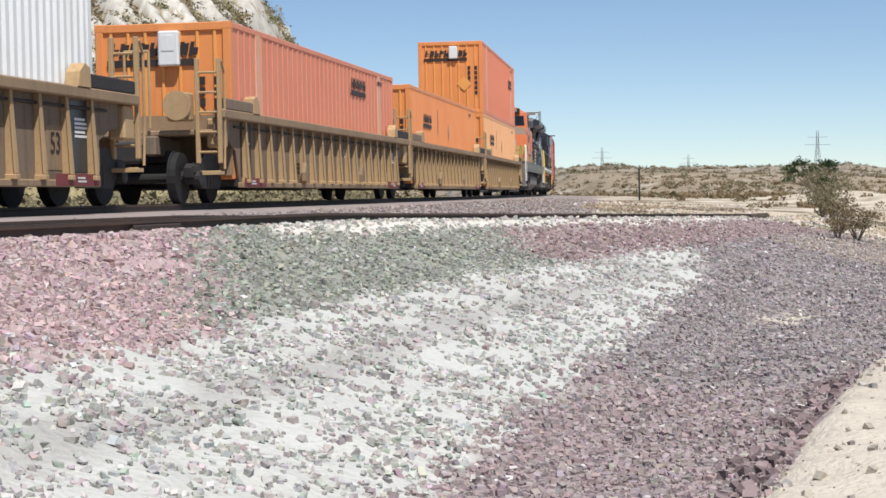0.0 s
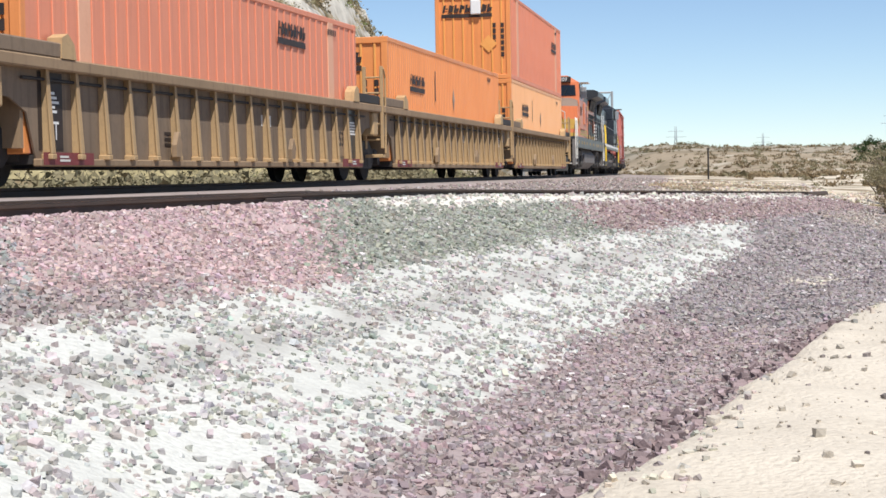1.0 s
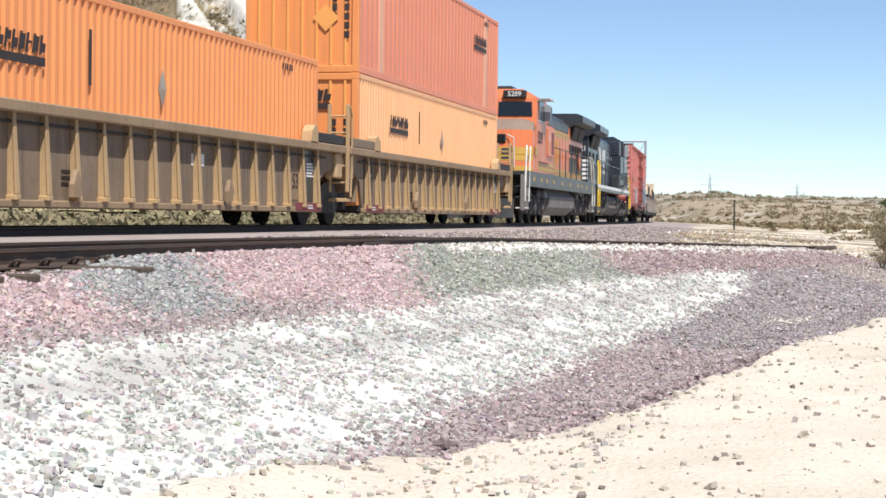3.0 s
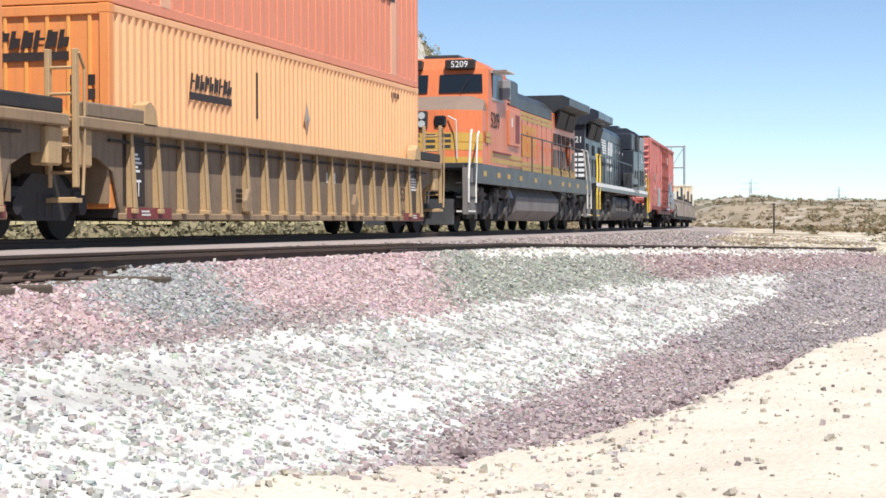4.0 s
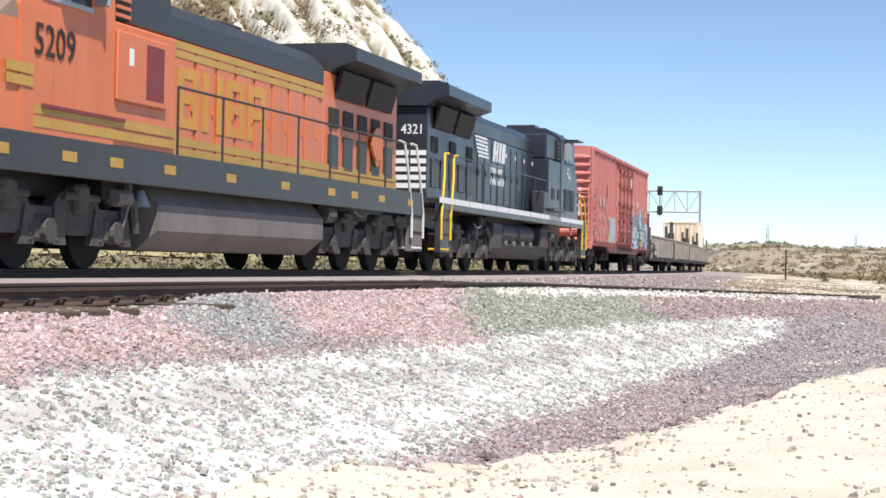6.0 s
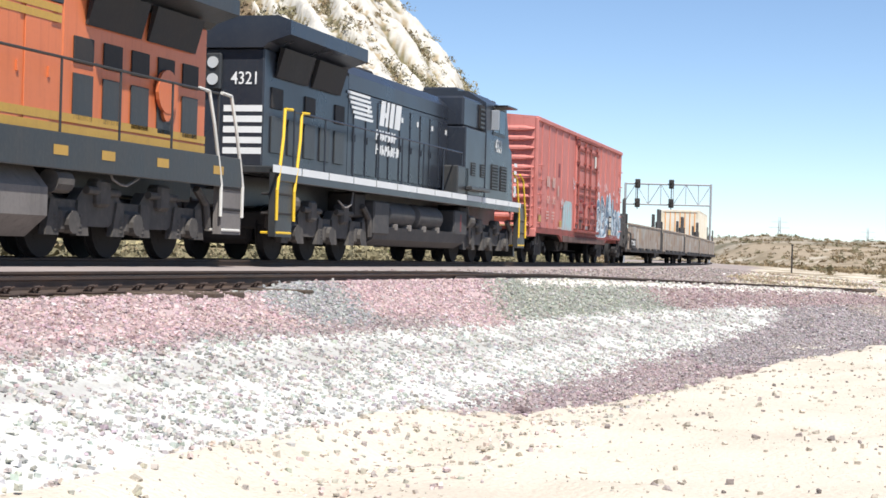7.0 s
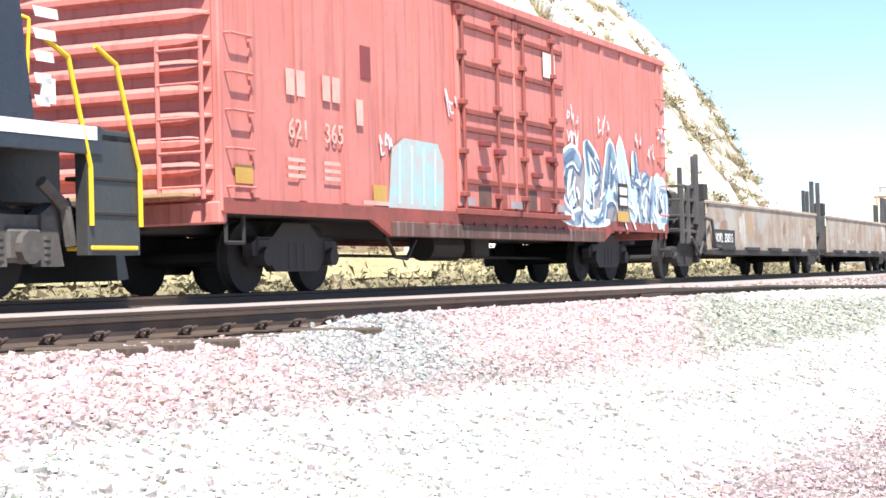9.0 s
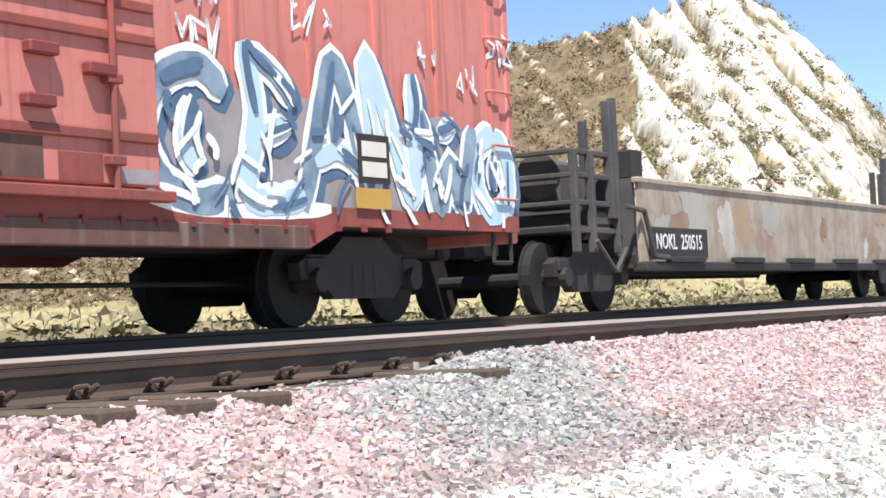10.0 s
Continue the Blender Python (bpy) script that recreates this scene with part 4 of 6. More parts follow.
    # long hood
    part("hood", Geo().box(-3.2, 4.9, -1.0, 1.0, 1.76, 3.72, .03), hood, t)
    part("hood_top", Geo().prism_x([(-1.0, 3.72), (1.0, 3.72), (1.0, 4.05), (.75, 4.3), (-.75, 4.3), (-1.0, 4.05)], -3.2, 4.9), top, t)
    part("radiator_hood", Geo().box(4.9, 9.85, -1.0, 1.0, 1.76, 4.0, .03), hood, t)
    part("radiator_wing", Geo().prism_x([(-1.0, 4.0), (-1.12, 4.1), (-1.55, 4.24), (-1.55, 4.5), (-1.3, 4.6), (1.3, 4.6), (1.55, 4.5), (1.55, 4.24), (1.12, 4.1), (1.0, 4.0)], 5.3, 9.95), top, t)
    part("exhaust_stack", Geo().box(1.2, 2.2, -.35, .35, 4.3, 4.5, .04), "dark", t)
    part("horn", Geo().tube((-.2, 0, 4.45), (.35, 0, 4.45), .05, .11, n=10).tube((0, 0, 4.3), (0, 0, 4.45), .04), "gantry", t)
    for s in (-1, 1):
        for k in range(2):
            x = 5.55 + k * 2.0
            g = Geo().add([(x, s * 1.04, 3.5), (x + 1.75, s * 1.04, 3.5), (x + 1.75, s * 1.2, 4.06), (x, s * 1.2, 4.06), (x, s * 1.0, 3.52), (x + 1.75, s * 1.0, 3.52), (x + 1.75, s * 1.1, 4.08), (x, s * 1.1, 4.08)],
                          [(0, 1, 2, 3), (4, 7, 6, 5), (0, 4, 5, 1), (1, 5, 6, 2), (2, 6, 7, 3), (3, 7, 4, 0)])
            part("radiator_screen", g, "dark", t, "black slanted radiator screen")
        door = Geo().box(-.36, .36, s * 1.0, s * 1.022, 1.9, 3.6, .008).box(.26, .32, s * 1.02, s * 1.05, 2.6, 2.75).mesh("hood_door", hood)
        for k in range(9):
            at_mesh("hood_door", door, t, pose(-2.7 + k * .86, 0, 0))
        vent = Geo().box(-.3, .3, s * 1.0, s * 1.03, 2.05, 2.75, .01).mesh("hood_vent", "engdark")
        vent2 = Geo().box(-.3, .3, s * 1.0, s * 1.03, 2.9, 3.3, .01).mesh("hood_vent", "dark")
        for k in range(5):
            at_mesh("hood_vent", vent, t, pose(5.5 + k * .92, 0, 0))
            if k % 2 == 0 or bn:
                at_mesh("hood_vent", vent2, t, pose(5.5 + k * .92, 0, 0))
        if bn:
            for z0, z1, x0, x1 in ((1.84, 2.14, -3.19, 9.8), (3.42, 3.68, -3.19, 4.8)):
                for k in range(2):
                    zz = z0 + k * (z1 - z0) * .55
                    part("stripe", Geo().box(x0, x1, s * 1.024, s * 1.03, zz, zz + (z1 - z0) * .42), "bnyellow", t, "dull yellow painted band")
            for k in range(2):
                part("stripe", Geo().box(-7.58, -3.22, s * 1.521, s * 1.527, 1.86 + k * .17, 1.99 + k * .17), "bnyellow", t, "dull yellow painted band")
                part("stripe", Geo().box(-8.3, -7.62, s * 1.53, s * 1.535, 2.36 + k * .16, 2.49 + k * .16), "bnyellow", t, "dull yellow painted band")
            # brand word on the hood as plain slabs
            for k in range(4):
                x = -2.1 + k * 1.0
                g = Geo().box(x, x + .24, s * 1.024, s * 1.033, 2.3, 3.28).box(x + .6, x + .84, s * 1.024, s * 1.033, 2.3, 3.28)
                if k != 1:
                    g.box(x + .24, x + .6, s * 1.024, s * 1.033, 3.1, 3.28).box(x + .24, x + .6, s * 1.024, s * 1.033, 2.7, 2.86)
                if k in (0, 2):
                    g.box(x + .24, x + .6, s * 1.024, s * 1.033, 2.3, 2.46)
                part("emblem", g, "fadedyellow", t, "faded yellow brand block")
            writing(number, .6, "blackpaint", t, on_side(-7.05, s * 1.535, 2.98, s), "road_number", .95)
        else:
            writing(number, .5, "whitepaint", t, on_side(-6.68, s * 1.535, 3.24, s), "road_number", .8)
            # brand stripes, two slanted blocks and two rows of word shapes
            for k in range(6):
                g = Geo()
                g.add([(-.95 + .1 * k, 0, 0), (.62 + .05 * k, 0, 0), (.66 + .05 * k, .062, 0), (-.92 + .1 * k, .062, 0)], [(0, 1, 2, 3)])
                ob = part("emblem_bar", g, "whitepaint", t, "white slanted brand stripe")
                ob.matrix_basis = on_side(4.1 if s > 0 else -2.0, s * 1.026, 3.62 - k * .1, s)
            mark = Geo()
            for x, w in ((0.0, .34), (.44, .2), (.74, .3), (1.14, .44)):
                mark.add([(x, 0, 0), (x + w, 0, 0), (x + w + .14, .58, 0), (x + .14, .58, 0)], [(0, 1, 2, 3)])
            ob = part("emblem", mark, "whitepaint", t, "white slanted brand blocks")
            ob.matrix_basis = on_side(2.75 if s > 0 else -.85, s * 1.028, 3.1, s)
            for r, (n, x, w) in enumerate(((7, 2.2, 1.6), (8, 2.1, 1.8))):
                slanted_word(t, n, w, .24, "whitepaint", on_side(x if s > 0 else .1, s * 1.027, 2.76 - r * .33, s), bar=False, name="name_mark", label="white brand name shapes")
            for k in range(6):
                part("data_mark", Geo().box(-3.0 + k * 1.3, -2.86 + k * 1.3, s * 1.026, s * 1.031, 3.3, 3.42), "whitepaint", t)
            part("data_plate", Geo().box(-8.95, -8.75, s * 1.5, s * 1.53, 1.95, 2.2), "whitepaint", cab)
        # walkway rail
        post = Geo().tube((0, s * 1.46, 1.76), (0, s * 1.46, 2.84), .02, n=6).mesh("stanchion", "engdark" if bn else "nsblack")
        x = -3.0
        rail = part("handrail", Geo().tube((-3.0, s * 1.46, 2.84), (9.4, s * 1.46, 2.84), .022, n=6), "engdark" if bn else "nsblack", t)
        while x < 9.6:
            at_mesh("stanchion", post, rail, pose(x, 0, 0))
            x += 1.77
        # rear corner
        part("rear_pilot", Geo().prism([(9.5, .45), (10.35, .45), (10.35, 1.7), (9.5, 1.7)], s * 1.36, s * 1.5), "tank" if bn else "engdark", t)
        for z in (.5, .86, 1.22):
            part("step", Geo().box(9.55, 10.3, s * 1.18, s * 1.52, z, z + .045, .01), "dark" if z > .6 else rail_c, t)
        for x in (9.45, 10.35):
            part("corner_rail", Geo().pipe([(x, s * 1.52, .75), (x, s * 1.52, 1.3), (x - .3, s * 1.5, 2.3), (x - .45, s * 1.46, 2.84), (x - .85, s * 1.46, 2.86)], .03), rail_c, t)
    # rear end wall
    if not bn:
        for k in range(5):
            for y0, y1 in ((-.98, -.2), (.2, .98)):
                part("end_stripe", Geo().box(9.851, 9.858, y0, y1, 2.0 + k * .2, 2.12 + k * .2), "whitepaint", t, "white visibility stripe")
        for k in range(5):
            for s in (-1, 1):
                g = Geo().add([(-9.0 + .04 * k, s * 1.53, 2.9 - k * .22), (-8.62, s * 1.53, 2.9 - k * .22), (-8.66, s * 1.53, 2.8 - k * .22), (-9.02 + .04 * k, s * 1.53, 2.8 - k * .22)], [(0, 1, 2, 3)])
                part("nose_stripe", g, "whitepaint", nose, "white visibility stripe")
        for y in (-.62, .62):
            writing(number, .34, "whitepaint", t, pose(9.86, y, 3.42, 90, 0, 90), "road_number", .85)
    part("end_light", Geo().box(9.85, 9.95, -.16, .16, 3.2, 3.9, .03), "engdark", t)
    for z in (3.4, 3.72):
        part("headlight", Geo().tube((9.95, 0, z), (9.98, 0, z), .11, n=14), "lamp", t, "round clear headlight")
    part("brake_wheel", Geo().tube((8.2, -1.04, 2.75), (8.2, -1.1, 2.75), .36, n=18).tube((8.2, -1.02, 2.4), (8.2, -1.09, 2.4), .14, n=10) if bn else Geo().box(-2.4, -1.8, -1.06, -1.0, 2.2, 2.6, .03), "bnorange" if bn else "engdark", t)
    # tank and gear under the frame
    if bn:
        o = [(-1.12, 1.32), (1.12, 1.32), (1.4, 1.0), (1.4, .6), (1.05, .3), (-1.05, .3), (-1.4, .6), (-1.4, 1.0)]
        part("fuel_tank", Geo().prism_x(o, -3.55, 3.9), "tank", t, "dusty grey-brown fuel tank")
        part("bell", Geo().tube((-3.75, -1.2, .95), (-3.75, -1.2, 1.2), .17, .07, n=12), "gantry", t)
    else:
        o = [(-1.38, .78), (1.38, .78), (1.3, .5), (1.05, .36), (-1.05, .36), (-1.3, .5)]
        part("fuel_tank", Geo().prism_x(o, -3.9, 3.9).box(-4.0, -2.75, -1.38, 1.38, .7, 1.35, .04).box(2.9, 4.0, -1.38, 1.38, .6, 1.35, .04).box(-2.75, 2.9, -.7, .7, .7, 1.4), "under", t, "dusty black fuel tank")
        for s in (-1, 1):
            for a, b in ((-1.55, .45), (.9, 2.8)):
                g = Geo().tube((a, s * 1.1, 1.08), (b, s * 1.1, 1.08), .3, n=18).tube((a - .12, s * 1.1, 1.08), (a, s * 1.1, 1.08), .18, .3, n=18).tube((b, s * 1.1, 1.08), (b + .12, s * 1.1, 1.08), .3, .18, n=18)
                part("air_reservoir", g, "under", t, "dusty black air reservoir", smooth=True)
                for x in (a + .4, b - .4):
                    part("reservoir_strap", Geo().box(x - .05, x + .05, s * 1.0, s * 1.42, .72, .86, .01), "tank", t)
            part("fuel_filler", Geo().box(-3.4, -3.3, s * 1.381, s * 1.386, .8, 1.25), "redmark", t, "red filler mark")
    part("front_gear_box", Geo().box(-4.9, -3.9, -1.2, 1.2, 1.0, 1.5, .05), "dark", t)
    part("rear_gear_box", Geo().box(4.1, 4.9, -1.2, 1.2, .95, 1.5, .05), "dark", t)
    for s in (-1, 1):
        part("sand_pipe", Geo().pipe([(-4.3, s * 1.3, 1.5), (-4.4, s * 1.35, 1.0), (-4.6, s * 1.3, .5)], .03), "tank", t)
        part("blower_drum", Geo().tube((-4.75, s * 1.25, 1.05), (-4.3, s * 1.25, 1.05), .13, n=10), "tank", t)
        part("hanging_cable", Geo().pipe([(5.6, s * 1.4, 1.45), (5.75, s * 1.42, 1.2), (6.0, s * 1.42, 1.13), (6.2, s * 1.42, 1.12), (6.6, s * 1.42, 1.25)], .02), "tank", t)
    engine_truck(t, -6.75)
    engine_truck(t, 6.75)
    return t


t = locomotive("orange and dark weathered diesel locomotive with yellow bands", True, "5209")
CARS.append((t, 11.15, 6.75, 0, 0))
t = locomotive("black diesel locomotive with white stripes and yellow grab rails", False, "4321")
CARS.append((t, 33.45, 6.75, 0, 180))


# ---- boxcar
M["sillgrime"] = material("sill_grime", (0.15, 0.075, 0.06), (0.06, 0.045, 0.04), rough=0.8, grain=6, patch=2.0, amount=0.7, streak=0.4, streak_colour=(0.3, 0.26, 0.24))
M["paint_white"] = material("graffiti_white", (0.80, 0.83, 0.85), (0.6, 0.64, 0.68), rough=0.5, grain=6, patch=3, amount=0.35, bump=0.0)
M["paint_blue"] = material("graffiti_blue", (0.10, 0.17, 0.27), (0.05, 0.08, 0.13), rough=0.5, grain=5, patch=3, amount=0.5, bump=0.0)
M["paint_pale"] = material("graffiti_pale_blue", (0.45, 0.62, 0.72), (0.6, 0.7, 0.76), rough=0.5, grain=5, patch=3, amount=0.5, bump=0.0)
M["paint_grey"] = material("graffiti_grey", (0.34, 0.31, 0.32), (0.2, 0.17, 0.18), rough=0.5, grain=5, patch=3, amount=0.5, bump=0.0)
M["paint_steel"] = material("graffiti_steel_blue", (0.16, 0.23, 0.31), (0.4, 0.5, 0.58), rough=0.5, grain=5, patch=3, amount=0.6, bump=0.0)
M["paint_teal"] = material("graffiti_teal", (0.34, 0.52, 0.51), (0.52, 0.36, 0.34), rough=0.55, grain=4, patch=2.4, amount=0.75, bump=0.0)


def boxcar():
    t = thing("boxcar", "faded red boxcar with double doors and white graffiti", "boxcar")
    L, W, Z0, Z1 = 8.765, 1.5, .94, 4.51
    part("underframe", Geo().box(-L + .1, L - .1, -.4, .4, .75, 1.0, .03).box(-L + .05, L - .05, -W + .05, W - .05, .95, 1.1), "dark", t)
    for s in (-1, 1):
        wall = part("side_wall", Geo().box(-L, L, s * (W - .06), s * W, 1.08, Z1 - .02), "boxred", t)
        rib = Geo().prism([(-.09, 1.14), (.09, 1.14), (.09, Z1 - .12), (-.09, Z1 - .12)], s * W, s * (W + .028)).mesh("side_post", "boxred")
        for k in range(15):
            x = -L + .75 + k * 1.17
            if x < -2.2 or x > 2.75:
                at_mesh("side_post", rib, wall, pose(x, 0, 0))
        part("top_chord", Geo().box(-L, L, s * (W - .08), s * (W + .06), Z1 - .1, Z1 + .03, .015), "boxred", t)
        o = [(-L, 1.12), (-L, .94), (-5.0, .94), (-4.4, .72), (4.6, .72), (5.2, .94), (L, .94), (L, 1.12)]
        part("side_sill", Geo().prism(o, s * (W - .02), s * (W + .05)), "boxgrime", t)
        for k in range(7):
            xx = (-2.0 + k * .66) * (1 if s < 0 else -1)
            part("door_smear", Geo().box(xx, xx + .5, s * (W + .077), s * (W + .081), 1.22, 1.34 + .1 * ((k * 5) % 3)), ("paint_grey", "sillgrime", "boxgrime")[k % 3], t, "smeared paint at the door's foot")
        part("lower_rail", Geo().box(-4.4, 4.6, s * (W + .05), s * (W + .075), .72, .93, .01), "sillgrime", t, "grimy dark lower sill plate")
        for k in range(22):
            x = -3.3 + k * .44
            part("rail_bolt", Geo().box(x, x + .05, s * (W + .05), s * (W + .09), .89, .96), "redmark", t)
        # two door leaves with locking rods
        for d, (a, b) in enumerate(((-2.02, .2), (.26, 2.5))):
            if s > 0:
                a, b = -b, -a
            leaf = part("door", Geo().box(a, b, s * W, s * (W + .075), 1.2, Z1 - .2, .015), "boxred", t, "red plug door leaf")
            for z in (1.55, 2.35, 2.62, 3.35, 3.95):
                part("door_brace", Geo().box(a + .04, b - .04, s * (W + .075), s * (W + .115), z, z + .09, .012), "boxgrime", leaf)
            for x in ((a + .05, b - .8) if (a < -1) == (s < 0) else (a + .27, b - .6)):
                part("lock_rod", Geo().tube((x, s * (W + .135), 1.1), (x, s * (W + .135), Z1 - .25), .03, n=8), "boxgrime", leaf)
                for z in (1.35, 2.0, 2.75, 3.5, 4.1):
                    part("rod_keeper", Geo().box(x - .09, x + .09, s * (W + .075), s * (W + .17), z, z + .08, .01), "boxgrime", leaf)
            for x, z in ((a + .8, 1.75), (b - .75, 2.05), (a + .85, 2.15)):
                part("door_handle", Geo().box(x - .16, x + .16, s * (W + .08), s * (W + .18), z, z + .1, .015), "redmark", leaf)
            part("door_track", Geo().box(a - .1, b + .1, s * (W + .02), s * (W + .16), 1.08, 1.17, .01), "boxgrime", leaf)
            part("door_track", Geo().box(a - .1, b + .1, s * (W + .02), s * (W + .13), Z1 - .2, Z1 - .1, .01), "boxgrime", leaf)
        part("door_label", Geo().box(1.5, 2.05, s * (W + .116), s * (W + .122), 3.5, 3.92), "steelwhite", t, "pale worn label patch")
        # side ladders
        for x in ((-L + .12, -L + .62),):
            for k in range(7):
                z = 1.25 + k * .45
                if z < 4.3 and k < 5:
                    part("grab_iron", Geo().pipe([(x[0], s * W, z), (x[0], s * (W + .09), z), (x[1], s * (W + .09), z), (x[1], s * W, z)], .016, n=6), "boxred", t)
        for k in range(5):
            z = 1.3 + k * .6
            part("grab_iron", Geo().pipe([(L - .55, s * W, z), (L - .55, s * (W + .09), z), (L - .08, s * (W + .09), z), (L - .08, s * W, z)], .016, n=6), "boxred", t)
        part("stirrup", Geo().pipe([(-L + .1, s * (W - .02), .95), (-L + .1, s * (W - .02), .6), (-L + .5, s * (W - .02), .6), (-L + .5, s * (W - .02), .95)], .025, n=6), "dark", t)
        part("stirrup", Geo().pipe([(L - .5, s * (W - .02), .95), (L - .5, s * (W - .02), .6), (L - .1, s * (W - .02), .6), (L - .1, s * (W - .02), .95)], .025, n=6), "dark", t)
        part("vent_plate", Geo().box(-5.15, -4.85, s * (W + .001), s * (W + .012), 2.85, 3.3), "redmark", t)
        for x, z in ((-8.3, 1.3), (-4.7, 1.2)):
            part("reflector", Geo().box(x - .2, x + .2, s * (W + .03), s * (W + .034), z, z + .22), "bnyellow", t, "yellow reflector square")
    part("roof", Geo().prism_x([(-1.56, Z1), (-1.5, Z1 + .05), (0, Z1 + .16), (1.5, Z1 + .05), (1.56, Z1), (0, Z1 - .03)], -L, L), "boxred", t)
    # pressed ends
    for e in (-1, 1):
        end = part("end_wall", Geo().box(e * (L - .06), e * L, -W, W, 1.0, Z1), "boxred", t)
        for k in range(11):
            z = 1.18 + k * .3
            o = [(-W + .1, z - .02), (-W + .45, z - .1), (W - .45, z - .1), (W - .1, z - .02), (W - .1, z + .02), (W - .45, z + .09), (-W + .45, z + .09), (-W + .1, z + .02)]
            part("end_rib", Geo().add([(e * L, y, zz) for y, zz in o] + [(e * (L + .1), y * .97, z + (zz - z) * .35 - .02) for y, zz in o],
                                      [(i, (i + 1) % 8, 8 + (i + 1) % 8, 8 + i) for i in range(8)] + [tuple(range(8, 16))]), "boxred", end)
        for s in (-1, 1):
            part("corner_post", Geo().box(e * (L - .1), e * (L + .03), s * (W - .09), s * (W + .02), .95, Z1 + .02, .02), "boxred", t)
        lad = part("end_ladder", Geo().box(e * (L + .14), e * (L + .18), -1.38, -1.33, 1.1, 3.0, .008).box(e * (L + .14), e * (L + .18), -.78, -.73, 1.1, 3.0, .008), "boxred", t)
        for k in range(5):
            part("rung", Geo().tube((e * (L + .17), -1.36, 1.25 + k * .4), (e * (L + .17), -.76, 1.25 + k * .4), .018, n=6), "boxred", lad)
        part("coupler", Geo().box(e * (L - .1), e * (L + .55), -.16, .16, .74, 1.02, .03).box(e * (L + .45), e * (L + .72), -.24, .22, .7, 1.08, .05), "dark", t)
        part("end_sill", Geo().box(e * (L - .12), e * (L + .06), -W, W, .82, 1.08, .02), "boxred", t)
        part("crossover_plate", Geo().box(e * (L + .05), e * (L + .4), -1.2, 1.2, 1.14, 1.18), "wellbright" if e < 0 else "dark", t)
    part("brake_tank", Geo().tube((-1.4, -.6, .62), (-.2, -.6, .62), .22, n=14).box(.2, .9, -.8, -.3, .45, .8, .04), "dark", t)
    part("brake_rigging", Geo().tube((-5.5, -.3, .5), (5.5, -.3, .45), .025, n=6).pipe([(-3.9, -1.2, .75), (-3.6, -1.2, .45), (-3.2, -1.2, .42), (-2.9, -1.2, .7)], .03), "dark", t)
    for x in (-6.25, 6.25):
        bogie(t, x)
    # lettering on the near side
    def flat(name, x0, x1, z0, z1, mat, label=""):
        ob = part(name, Geo().add([(x0, -W - .033, z0), (x1, -W - .033, z0), (x1, -W - .033, z1), (x0, -W - .033, z1)], [(0, 1, 2, 3)]), mat, t, label)
        return ob
    writing("621", .36, "pinkwhite", t, on_side(-6.95, -W - .034, 2.02, -1), "car_number")
    writing("365", .36, "pinkwhite", t, on_side(-6.0, -W - .034, 2.02, -1), "car_number")
    for x in (-7.0, -6.05):
        for k in range(2):
            flat("mark_bar", x - .25 + k * .27, x - .03 + k * .27, 2.45, 2.78, "pinkwhite")
        for k in range(3):
            flat("mark_bar", x - .25, x + .2, 1.62 - k * .1, 1.67 - k * .1, "pinkwhite")
    flat("stencil_box", -5.35, -5.15, 2.2, 2.55, "pinkwhite")
    flat("sill_stencil", -5.2, -4.3, 1.14, 1.2, "pinkwhite")
    return t


BOX = boxcar()
CARS.append((BOX, 54.205, 6.25, 0, 0))

def stroke(g, pts, width, y):
    """A ribbon along a bent line on the car's side."""
    for (x0, z0), (x1, z1) in zip(pts[:-1], pts[1:]):
        d = Vector((x1 - x0, z1 - z0))
        if d.length < 1e-6:
            continue
        n = Vector((-d.y, d.x)).normalized() * width / 2
        e = d.normalized() * width * .3
        g.add([(x0 - e.x + n.x, y, z0 - e.y + n.y), (x1 + e.x + n.x, y, z1 + e.y + n.y), (x1 + e.x - n.x, y, z1 + e.y - n.y), (x0 - e.x - n.x, y, z0 - e.y - n.y)], [(0, 1, 2, 3)])


def blob(cx, cz, rx, rz, seed, n=22):
    """A lobed outline."""
    r = random.Random(seed)
    a, b, c = r.uniform(0, 6), r.uniform(0, 6), r.uniform(.1, .28)
    out = []
    for k in range(n):
        g = 6.2832 * k / n
        q = 1 + c * math.sin(2 * g + a) + .14 * math.sin(3 * g + b) + .07 * math.sin(7 * g + a)
        out.append((cx + rx * q * math.cos(g), cz + rz * q * math.sin(g)))
    return out


def sheet(g, pts, y):
    g.add([(px, y, pz) for px, pz in pts], [tuple(range(len(pts)))])


